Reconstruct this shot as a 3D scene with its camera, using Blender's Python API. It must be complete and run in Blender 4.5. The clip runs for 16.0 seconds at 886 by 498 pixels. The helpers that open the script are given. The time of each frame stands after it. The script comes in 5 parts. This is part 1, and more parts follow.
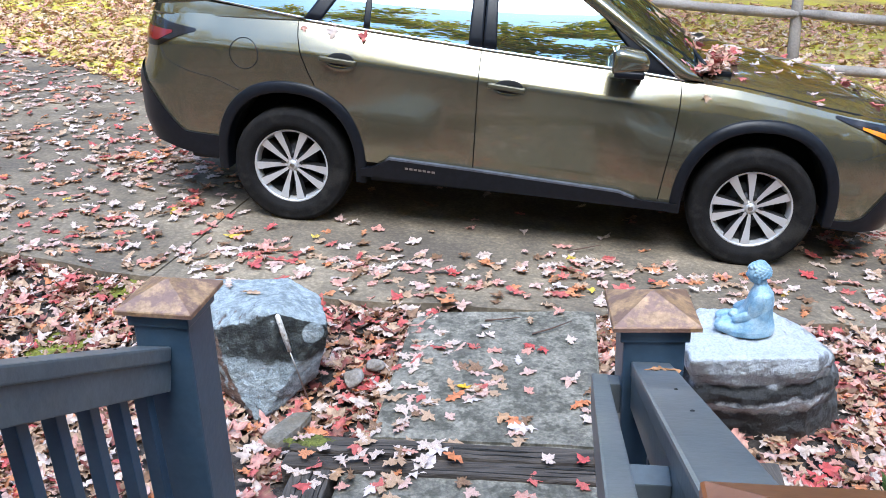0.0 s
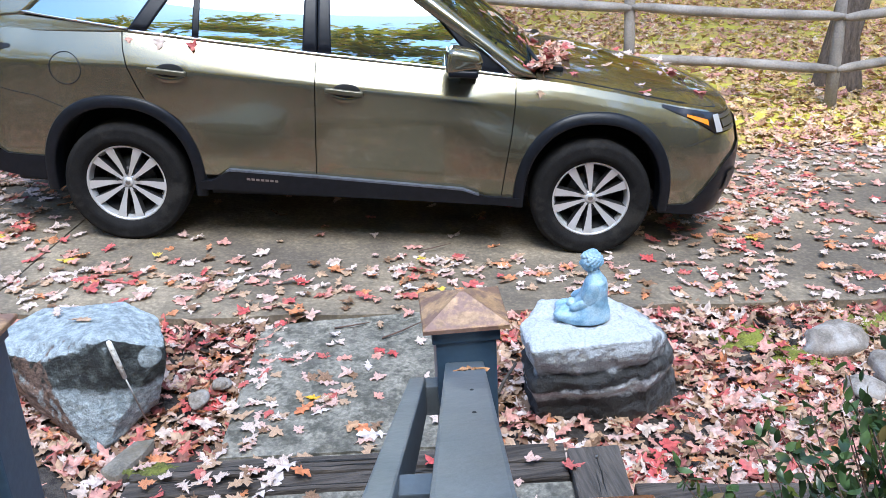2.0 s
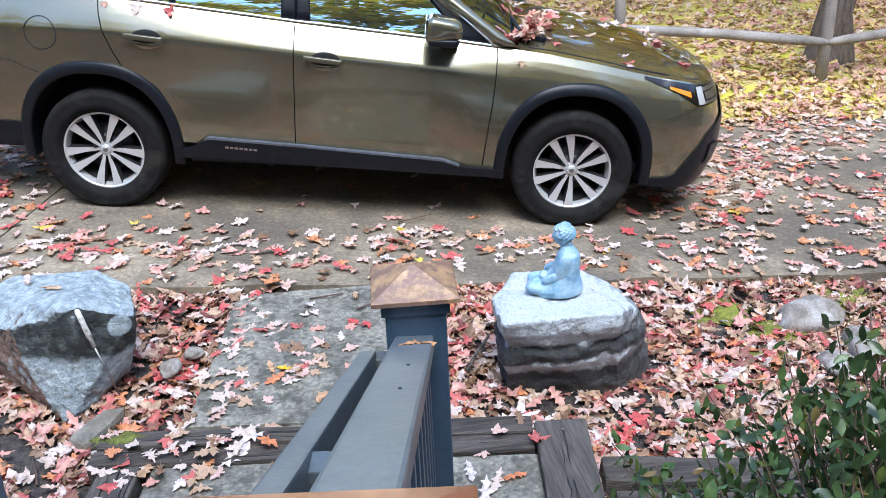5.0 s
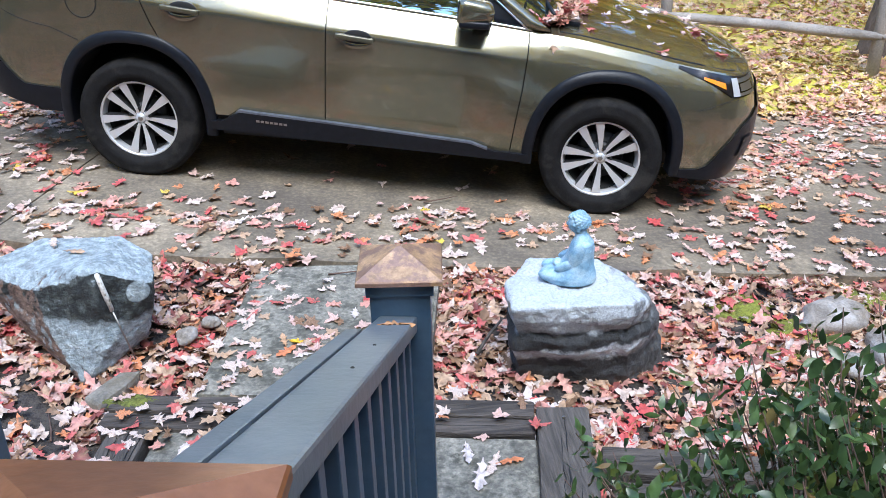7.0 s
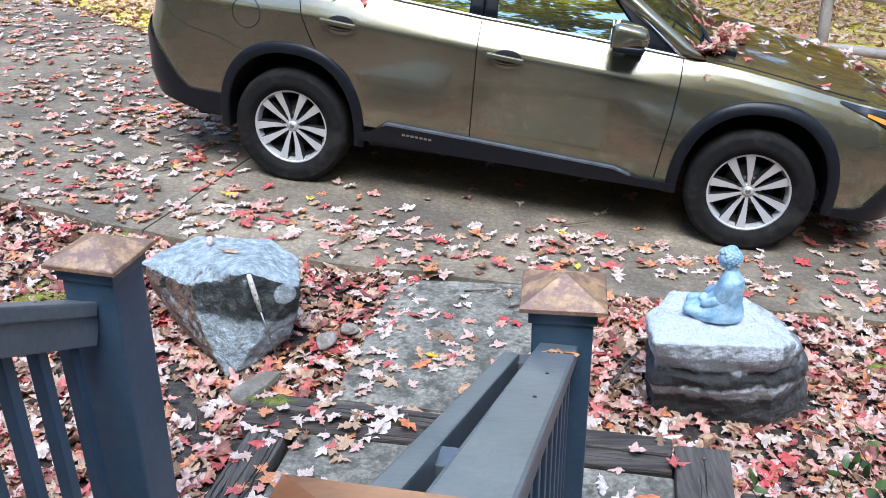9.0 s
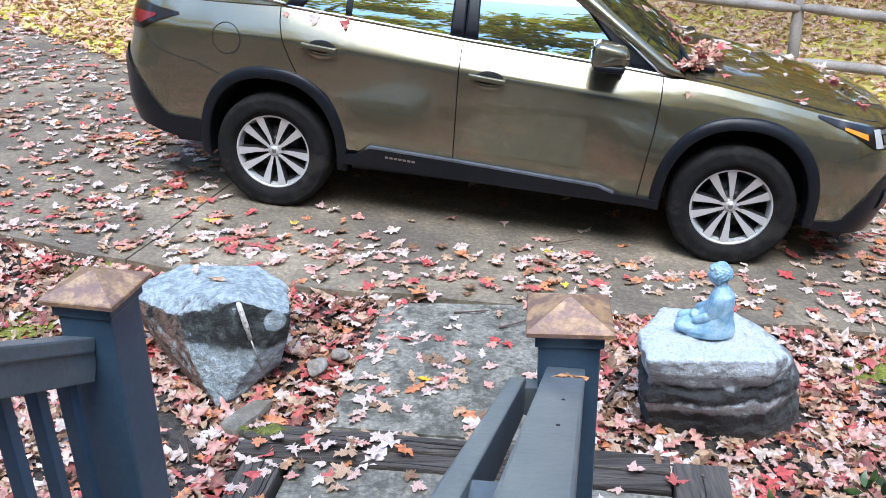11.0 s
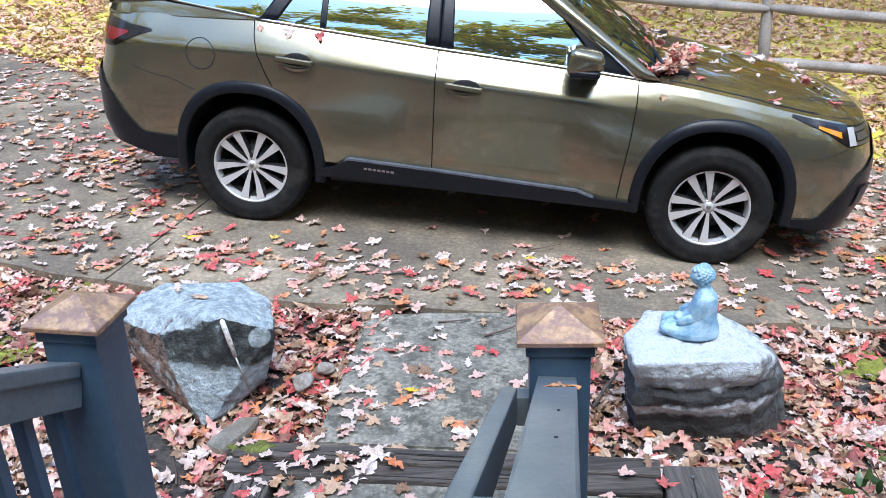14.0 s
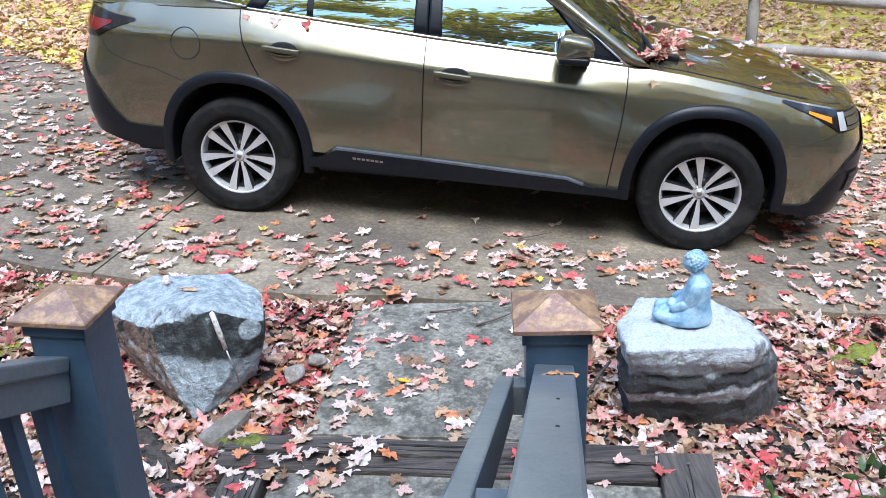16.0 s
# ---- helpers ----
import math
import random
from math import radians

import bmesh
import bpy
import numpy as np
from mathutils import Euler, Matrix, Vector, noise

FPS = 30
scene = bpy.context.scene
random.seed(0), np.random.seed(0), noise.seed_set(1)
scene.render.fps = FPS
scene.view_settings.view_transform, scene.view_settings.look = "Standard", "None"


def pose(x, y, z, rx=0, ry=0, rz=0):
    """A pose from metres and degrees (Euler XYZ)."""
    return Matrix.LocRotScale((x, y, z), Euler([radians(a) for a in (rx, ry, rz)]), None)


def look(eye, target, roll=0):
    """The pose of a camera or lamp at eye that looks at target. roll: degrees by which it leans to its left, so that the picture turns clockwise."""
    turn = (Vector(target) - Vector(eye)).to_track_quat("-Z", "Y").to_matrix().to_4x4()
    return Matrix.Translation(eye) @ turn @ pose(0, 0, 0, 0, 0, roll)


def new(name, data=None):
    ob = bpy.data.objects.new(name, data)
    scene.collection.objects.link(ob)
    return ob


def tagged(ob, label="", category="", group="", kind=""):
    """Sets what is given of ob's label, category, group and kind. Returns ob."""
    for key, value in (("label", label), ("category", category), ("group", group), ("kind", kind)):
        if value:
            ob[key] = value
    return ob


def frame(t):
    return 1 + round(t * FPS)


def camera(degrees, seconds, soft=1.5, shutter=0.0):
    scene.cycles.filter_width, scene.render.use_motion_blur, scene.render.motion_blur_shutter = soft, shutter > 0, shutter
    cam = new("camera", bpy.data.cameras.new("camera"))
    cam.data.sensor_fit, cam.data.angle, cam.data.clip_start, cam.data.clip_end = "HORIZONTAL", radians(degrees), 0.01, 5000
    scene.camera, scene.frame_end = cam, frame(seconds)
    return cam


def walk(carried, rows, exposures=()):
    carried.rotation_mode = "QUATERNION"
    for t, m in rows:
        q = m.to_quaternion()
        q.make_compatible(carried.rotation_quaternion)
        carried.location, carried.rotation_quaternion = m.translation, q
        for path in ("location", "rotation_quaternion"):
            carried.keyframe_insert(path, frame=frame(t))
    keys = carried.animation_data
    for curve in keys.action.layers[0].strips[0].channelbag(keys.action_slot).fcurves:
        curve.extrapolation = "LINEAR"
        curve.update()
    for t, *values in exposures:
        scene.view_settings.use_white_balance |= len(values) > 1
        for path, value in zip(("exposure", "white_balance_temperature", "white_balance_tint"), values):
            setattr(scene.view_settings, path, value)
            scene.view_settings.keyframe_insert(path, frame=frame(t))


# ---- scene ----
cam = camera(53.7, 16.0, soft=0.6)
PATH = [
    (0, (0.024, 0.134, 2.253), (0.016, 1.974, 1.469), -2.6),
    (0.5, (0.04, 0.136, 2.241), (0.074, 1.976, 1.459), -3.2),
    (1, (0.063, 0.145, 2.249), (0.181, 1.979, 1.46), -3.3),
    (1.5, (0.124, 0.148, 2.254), (0.386, 1.966, 1.464), -3.1),
    (2, (0.19, 0.15, 2.249), (0.459, 1.966, 1.455), -3.2),
    (2.5, (0.226, 0.157, 2.245), (0.49, 1.968, 1.439), -2.4),
    (3, (0.239, 0.154, 2.24), (0.501, 1.964, 1.429), -1.9),
    (3.5, (0.286, 0.154, 2.238), (0.538, 1.958, 1.412), -2.5),
    (4, (0.297, 0.155, 2.233), (0.557, 1.954, 1.398), -2.5),
    (6.3, (0.321, 0.141, 2.256), (0.589, 1.911, 1.363), -2.6),
    (6.5, (0.355, 0.133, 2.253), (0.581, 1.907, 1.358), -2.0),
    (7, (0.433, 0.126, 2.249), (0.591, 1.909, 1.356), -1.4),
    (7.5, (0.411, 0.131, 2.26), (0.545, 1.923, 1.381), -0.8),
    (8, (0.363, 0.123, 2.266), (0.362, 1.925, 1.399), -0.9),
    (8.5, (0.323, 0.121, 2.269), (0.242, 1.925, 1.409), -0.7),
    (9, (0.315, 0.137, 2.269), (0.213, 1.942, 1.414), -0.9),
    (11.5, (0.227, 0.153, 2.283), (0.204, 1.982, 1.474), -1.5),
    (12, (0.209, 0.159, 2.28), (0.202, 1.99, 1.475), -1.3),
    (12.5, (0.185, 0.17, 2.275), (0.194, 1.998, 1.465), -1.2),
    (13, (0.17, 0.175, 2.271), (0.208, 1.997, 1.449), -1.3),
    (13.5, (0.202, 0.164, 2.28), (0.207, 1.986, 1.456), -1.0),
    (14, (0.226, 0.16, 2.292), (0.233, 1.991, 1.488), -2.7),
    (14.5, (0.219, 0.158, 2.285), (0.23, 1.987, 1.475), -2.3),
    (15, (0.211, 0.168, 2.287), (0.229, 1.996, 1.476), -2.6),
    (15.5, (0.209, 0.184, 2.284), (0.225, 2.009, 1.465), -2.4),
    (16, (0.212, 0.186, 2.275), (0.245, 2.007, 1.45), -3.0),
]
walk(cam, [(t, look(eye, target, roll)) for t, eye, target, roll in PATH], [(0, 2.24, 5900, 7.5), (16, 2.24, 5900, 7.5)])

# ---- world, sun, exposure ----
SUN_ELEV, SUN_AZ = 62.0, 176.0          # azimuth clockwise from +y
world = bpy.data.worlds.new("sky")
scene.world = world
world.use_nodes = True
_nt = world.node_tree
_sky = _nt.nodes.new("ShaderNodeTexSky")
_sky.sky_type = "NISHITA"
_sky.sun_disc = False
_sky.sun_elevation = radians(SUN_ELEV)
_sky.sun_rotation = radians(SUN_AZ)
_sky.altitude = 200
_sky.dust_density = 0.6
_bg = _nt.nodes["Background"]
_bg.inputs["Strength"].default_value = 0.15
_nt.links.new(_sky.outputs["Color"], _bg.inputs["Color"])
sun_data = bpy.data.lights.new("sun", "SUN")
sun_data.energy = 1.15
sun_data.angle = radians(32.0)
sun_data.color = (1.0, 0.97, 0.93)
sun = new("sun", sun_data)
_sd = Vector((math.sin(radians(SUN_AZ)) * math.cos(radians(SUN_ELEV)), math.cos(radians(SUN_AZ)) * math.cos(radians(SUN_ELEV)), math.sin(radians(SUN_ELEV))))
sun.matrix_world = look(_sd * 40, (0, 0, 0))


# ---- materials ----
def mat(name, base=(0.5, 0.5, 0.5), rough=0.6, metal=0.0, scale=8.0, vary=0.25, fine=60.0, bump=0.1, second=None, second_scale=2.0, second_amount=0.5, coat=0.0, ior=1.5, island=False, stretch=(1, 1, 1), spec=0.5, sharp=0.12, speck=0.0, speck_depth=0.5):
    """A procedural surface: coarse and fine mottling of the base colour, patches of a second colour, and relief."""
    m = bpy.data.materials.new(name)
    m.use_nodes = True
    nt = m.node_tree
    n, l = nt.nodes, nt.links
    b = n["Principled BSDF"]
    b.inputs["Metallic"].default_value = metal
    b.inputs["IOR"].default_value = ior
    b.inputs["Coat Weight"].default_value = coat
    b.inputs["Coat Roughness"].default_value = 0.04
    b.inputs["Specular IOR Level"].default_value = spec
    tc = n.new("ShaderNodeTexCoord")
    mp = n.new("ShaderNodeMapping")
    mp.inputs["Scale"].default_value = stretch
    l.new(tc.outputs["Object"], mp.inputs["Vector"])

    def noise_node(s, d=5.0, r=0.6):
        t = n.new("ShaderNodeTexNoise")
        t.inputs["Scale"].default_value = s
        t.inputs["Detail"].default_value = d
        t.inputs["Roughness"].default_value = r
        l.new(mp.outputs["Vector"], t.inputs["Vector"])
        return t
    a, f = noise_node(scale), noise_node(fine, 3.0)
    add = n.new("ShaderNodeMath")
    add.operation = "MULTIPLY_ADD"
    l.new(f.outputs["Fac"], add.inputs[0])
    add.inputs[1].default_value = 0.5
    l.new(a.outputs["Fac"], add.inputs[2])
    ramp = n.new("ShaderNodeValToRGB")
    e = ramp.color_ramp.elements
    e[0].position, e[1].position = 0.55, 0.95
    e[0].color = (*[c * (1 - vary) for c in base], 1)
    e[1].color = (*[min(1, c * (1 + vary)) for c in base], 1)
    l.new(add.outputs[0], ramp.inputs["Fac"])
    col = ramp.outputs["Color"]
    if second:
        s2 = noise_node(second_scale, 6.0, 0.65)
        r2 = n.new("ShaderNodeValToRGB")
        r2.color_ramp.elements[0].position = 0.62 - 0.25 * second_amount - sharp / 2
        r2.color_ramp.elements[1].position = 0.62 - 0.25 * second_amount + sharp / 2
        l.new(s2.outputs["Fac"], r2.inputs["Fac"])
        mx = n.new("ShaderNodeMix")
        mx.data_type = "RGBA"
        l.new(r2.outputs["Color"], mx.inputs["Factor"])
        l.new(col, mx.inputs["A"])
        sm = n.new("ShaderNodeMix")
        sm.data_type = "RGBA"
        l.new(f.outputs["Fac"], sm.inputs["Factor"])
        sm.inputs["A"].default_value = (*[c * 0.7 for c in second], 1)
        sm.inputs["B"].default_value = (*[min(1, c * 1.3) for c in second], 1)
        l.new(sm.outputs["Result"], mx.inputs["B"])
        col = mx.outputs["Result"]
    if speck:
        sp = noise_node(speck, 2.0, 0.7)
        sr = n.new("ShaderNodeValToRGB")
        sr.color_ramp.elements[0].position, sr.color_ramp.elements[1].position = 0.40, 0.52
        sr.color_ramp.elements[0].color = (speck_depth, speck_depth, speck_depth, 1)
        sr.color_ramp.elements.new(0.68).color = (1, 1, 1, 1)
        sr.color_ramp.elements[1].color = (0.93, 0.93, 0.93, 1)
        sr.color_ramp.elements[2].color = (1.25, 1.25, 1.22, 1)
        l.new(sp.outputs["Fac"], sr.inputs["Fac"])
        sx = n.new("ShaderNodeMix")
        sx.data_type, sx.blend_type = "RGBA", "MULTIPLY"
        sx.inputs["Factor"].default_value = 1.0
        l.new(col, sx.inputs["A"])
        l.new(sr.outputs["Color"], sx.inputs["B"])
        col = sx.outputs["Result"]
    if island:
        hv = n.new("ShaderNodeHueSaturation")
        ob = n.new("ShaderNodeObjectInfo")
        mr = n.new("ShaderNodeMapRange")
        mr.inputs["To Min"].default_value, mr.inputs["To Max"].default_value = 0.75, 1.25
        l.new(ob.outputs["Random"], mr.inputs["Value"])
        l.new(mr.outputs["Result"], hv.inputs["Value"])
        l.new(col, hv.inputs["Color"])
        col = hv.outputs["Color"]
    l.new(col, b.inputs["Base Color"])
    rr = n.new("ShaderNodeMapRange")
    rr.inputs["To Min"].default_value, rr.inputs["To Max"].default_value = max(0.02, rough * 0.85), min(1, rough * 1.15)
    l.new(a.outputs["Fac"], rr.inputs["Value"])
    l.new(rr.outputs["Result"], b.inputs["Roughness"])
    if bump:
        bp = n.new("ShaderNodeBump")
        bp.inputs["Strength"].default_value = bump
        bp.inputs["Distance"].default_value = 0.02
        l.new(add.outputs[0], bp.inputs["Height"])
        l.new(bp.outputs["Normal"], b.inputs["Normal"])
    return m


def leaf_mat(name, colours, rough=0.55, through_light=0.15, per_object=False, dry=(0.42, 0.27, 0.17)):
    """Leaves, each of its own colour."""
    m = bpy.data.materials.new(name)
    m.use_nodes = True
    n, l = m.node_tree.nodes, m.node_tree.links
    b = n["Principled BSDF"]
    rnd = n.new("ShaderNodeObjectInfo").outputs["Random"] if per_object else n.new("ShaderNodeNewGeometry").outputs["Random Per Island"]
    ramp = n.new("ShaderNodeValToRGB")
    cr = ramp.color_ramp
    cr.interpolation = "CONSTANT"
    while len(cr.elements) < len(colours):
        cr.elements.new(0.5)
    tot, acc = sum(w for _, w in colours), 0.0
    for e, (c, w) in zip(cr.elements, colours):
        e.position = acc / tot
        e.color = (*c, 1)
        acc += w
    l.new(rnd, ramp.inputs["Fac"])
    tc = n.new("ShaderNodeTexCoord")
    t = n.new("ShaderNodeTexNoise")
    t.inputs["Scale"].default_value = 38
    t.inputs["Detail"].default_value = 6
    l.new(tc.outputs["Object"], t.inputs["Vector"])
    mr = n.new("ShaderNodeMapRange")
    mr.inputs["From Min"].default_value, mr.inputs["From Max"].default_value = 0.3, 0.7
    mr.inputs["To Min"].default_value, mr.inputs["To Max"].default_value = 0.5, 1.3
    l.new(t.outputs["Fac"], mr.inputs["Value"])
    hv = n.new("ShaderNodeHueSaturation")
    l.new(mr.outputs["Result"], hv.inputs["Value"])
    t2 = n.new("ShaderNodeTexNoise")
    t2.inputs["Scale"].default_value = 17
    l.new(tc.outputs["Object"], t2.inputs["Vector"])
    mr2 = n.new("ShaderNodeMapRange")
    mr2.inputs["From Min"].default_value, mr2.inputs["From Max"].default_value = 0.45, 0.75
    mr2.inputs["To Max"].default_value = 0.6
    l.new(t2.outputs["Fac"], mr2.inputs["Value"])
    tone = n.new("ShaderNodeMix")
    tone.data_type = "RGBA"
    l.new(mr2.outputs["Result"], tone.inputs["Factor"])
    l.new(ramp.outputs["Color"], tone.inputs["A"])
    tone.inputs["B"].default_value = (*dry, 1)
    l.new(tone.outputs["Result"], hv.inputs["Color"])
    l.new(hv.outputs["Color"], b.inputs["Base Color"])
    b.inputs["Roughness"].default_value = rough
    tr = n.new("ShaderNodeBsdfTranslucent")
    l.new(hv.outputs["Color"], tr.inputs["Color"])
    mx = n.new("ShaderNodeMixShader")
    mx.inputs["Fac"].default_value = through_light
    l.new(b.outputs["BSDF"], mx.inputs[1])
    l.new(tr.outputs["BSDF"], mx.inputs[2])
    l.new(mx.outputs["Shader"], n["Material Output"].inputs["Surface"])
    return m


def plain(name, base, rough=0.5, metal=0.0, emit=0.0, ior=1.5, transmission=0.0, coat=0.0):
    m = bpy.data.materials.new(name)
    m.use_nodes = True
    b = m.node_tree.nodes["Principled BSDF"]
    b.inputs["Base Color"].default_value = (*base, 1)
    b.inputs["Roughness"].default_value = rough
    b.inputs["Metallic"].default_value = metal
    b.inputs["IOR"].default_value = ior
    b.inputs["Transmission Weight"].default_value = transmission
    b.inputs["Coat Weight"].default_value = coat
    return m


PALE, TAN, SALMON, RED, ORANGE, MAROON, BROWN, YELLOW = (0.63, 0.51, 0.45), (0.48, 0.32, 0.21), (0.60, 0.29, 0.24), (0.52, 0.105, 0.10), (0.60, 0.23, 0.10), (0.22, 0.06, 0.05), (0.20, 0.11, 0.06), (0.62, 0.45, 0.06)
PINK = (0.60, 0.40, 0.35)
M_LEAF_BED = leaf_mat("bed_leaves", [(PALE, 3.6), (TAN, 4.6), (SALMON, 3), (PINK, 2.4), (MAROON, 2.4), (BROWN, 3.2), (RED, 1.9), (ORANGE, 1.4)])
M_LEAF_DRIVE = leaf_mat("drive_leaves", [(PALE, 6), (SALMON, 3.2), (RED, 2), (ORANGE, 2.2), (TAN, 4), (PINK, 2.5), (YELLOW, 0.1), (BROWN, 2)])
M_LEAF_LAWN = leaf_mat("lawn_leaves", [((0.56, 0.36, 0.19), 5), ((0.74, 0.57, 0.42), 4), (SALMON, 3), ((0.30, 0.16, 0.08), 1.2), ((0.70, 0.50, 0.16), 4), ((0.64, 0.36, 0.26), 3)], dry=(0.52, 0.34, 0.18))
M_LEAF_ONE = leaf_mat("single_leaves", [(PALE, 5), (SALMON, 2), (RED, 1.8), (ORANGE, 1.2), (PINK, 2.5), (TAN, 3), (BROWN, 0.8)], per_object=True)
M_BUSH = leaf_mat("bush_leaves", [((0.060, 0.110, 0.038), 4), ((0.085, 0.145, 0.045), 3), ((0.04, 0.070, 0.028), 3), ((0.15, 0.19, 0.045), 1.5), ((0.20, 0.13, 0.05), 0.4)], rough=0.3, through_light=0.25, dry=(0.08, 0.12, 0.035))
M_LEAF_HEAP = leaf_mat("heap_leaves", [(SALMON, 3), ((0.40, 0.16, 0.11), 4), (TAN, 3), (RED, 2), (BROWN, 2), (PALE, 1)], dry=(0.36, 0.20, 0.13))
M_TAN_LEAF = leaf_mat("tan_leaf", [((0.50, 0.24, 0.10), 1), ((0.46, 0.26, 0.13), 1)], per_object=True)
M_MOSS = mat("green_moss", (0.17, 0.18, 0.025), 0.95, scale=30, vary=0.5, fine=150, bump=1.0)
M_MOSS_DULL = mat("dull_moss", (0.12, 0.13, 0.025), 0.95, scale=30, vary=0.6, fine=150, bump=1.0)
M_SIDING = mat("grey_house_siding", (0.16, 0.17, 0.18), 0.7, scale=3, vary=0.15, fine=40, bump=0.1)
M_CROWN = leaf_mat("autumn_crown", [((0.82, 0.60, 0.05), 6), ((0.66, 0.52, 0.06), 3), ((0.34, 0.36, 0.05), 2), ((0.74, 0.40, 0.06), 2), ((0.12, 0.15, 0.03), 0.6)], through_light=0.62, dry=(0.62, 0.45, 0.07))
M_SOIL = mat("mulch_soil", (0.028, 0.023, 0.021), 0.95, scale=14, vary=0.6, fine=120, bump=0.9, second=(0.06, 0.05, 0.042), second_scale=30)
M_LAWN = mat("lawn_ground", (0.36, 0.27, 0.10), 0.95, scale=3, vary=0.5, fine=50, bump=0.8, second=(0.50, 0.46, 0.05), second_scale=1.3, second_amount=0.5, sharp=0.2)
M_DRIVE = mat("driveway_concrete", (0.222, 0.180, 0.125), 0.85, scale=3.2, vary=0.45, fine=45, bump=0.35, second=(0.11, 0.09, 0.068), second_scale=1.0, second_amount=0.5, sharp=0.25, speck=38, speck_depth=0.8)
M_SLAB = mat("slab_concrete", (0.185, 0.172, 0.142), 0.92, scale=5, vary=0.45, fine=70, bump=0.4, second=(0.090, 0.086, 0.068), second_scale=13, second_amount=0.32, sharp=0.10, speck=42, speck_depth=0.7)
M_TIMBER = mat("weathered_timber", (0.052, 0.041, 0.034), 0.92, scale=5, vary=0.5, fine=30, bump=0.8, second=(0.098, 0.083, 0.072), second_scale=2.5, second_amount=0.35, stretch=(0.35, 5, 5), sharp=0.4, speck=9, speck_depth=0.6)
M_TIMBER_Y = mat("weathered_post_timber", (0.092, 0.079, 0.069), 0.92, scale=5, vary=0.4, fine=30, bump=0.7, second=(0.065, 0.055, 0.048), second_scale=2.5, second_amount=0.35, stretch=(5, 0.35, 5), sharp=0.4, speck=9, speck_depth=0.65)
M_FENCE = mat("grey_fence_wood", (0.33, 0.295, 0.26), 0.9, scale=8, vary=0.35, fine=60, bump=0.5, second=(0.17, 0.15, 0.13), second_scale=4, stretch=(1, 1, 1), sharp=0.3)
M_PAINT = mat("slate_blue_paint", (0.033, 0.064, 0.104), 0.34, scale=5, vary=0.18, fine=45, bump=0.06, second=(0.055, 0.085, 0.12), second_scale=6, second_amount=0.2, sharp=0.4)
M_RAIL = mat("slate_grey_rail_paint", (0.118, 0.134, 0.144), 0.38, scale=6, vary=0.2, fine=60, bump=0.08, second=(0.075, 0.095, 0.11), second_scale=7, second_amount=0.3, sharp=0.3)
M_COPPER = mat("weathered_copper", (0.42, 0.265, 0.15), 0.42, metal=0.4, scale=16, vary=0.4, fine=90, bump=0.1, second=(0.26, 0.16, 0.12), second_scale=22, second_amount=0.5, sharp=0.12)
M_COPPER_NEW = mat("bright_copper", (0.50, 0.22, 0.12), 0.3, metal=0.85, scale=9, vary=0.2, fine=60, bump=0.04)
M_ROCK_DARK = mat("dark_rock_crust", (0.055, 0.065, 0.065), 0.8, scale=16, vary=0.5, fine=110, bump=0.8, second=(0.16, 0.18, 0.175), second_scale=14, second_amount=0.08, sharp=0.1)


class Maths:
    """Short-hand for building chains of maths nodes."""
    def __init__(self, nt):
        self.n, self.l = nt.nodes, nt.links

    def op(self, kind, a, b=0.0, c=0.0):
        nd = self.n.new("ShaderNodeMath")
        nd.operation = kind
        for k, v in enumerate((a, b, c)):
            if isinstance(v, (int, float)):
                nd.inputs[k].default_value = v
            else:
                self.l.new(v, nd.inputs[k])
        return nd.outputs[0]

    def step(self, v, lo, hi):
        nd = self.n.new("ShaderNodeMapRange")
        nd.inputs["From Min"].default_value, nd.inputs["From Max"].default_value = lo, hi
        self.l.new(v, nd.inputs["Value"])
        return nd.outputs["Result"]

    def mix(self, f, a, b, blend="MIX"):
        nd = self.n.new("ShaderNodeMix")
        nd.data_type, nd.blend_type = "RGBA", blend
        for key, v in (("Factor", f), ("A", a), ("B", b)):
            if isinstance(v, (int, float)):
                nd.inputs[key].default_value = v
            elif isinstance(v, tuple):
                nd.inputs[key].default_value = (*v, 1)
            else:
                self.l.new(v, nd.inputs[key])
        return nd.outputs["Result"]

    def noise(self, vec, scale, detail=5.0, rough=0.6):
        nd = self.n.new("ShaderNodeTexNoise")
        nd.inputs["Scale"].default_value, nd.inputs["Detail"].default_value, nd.inputs["Roughness"].default_value = scale, detail, rough
        self.l.new(vec, nd.inputs["Vector"])
        return nd.outputs["Fac"]


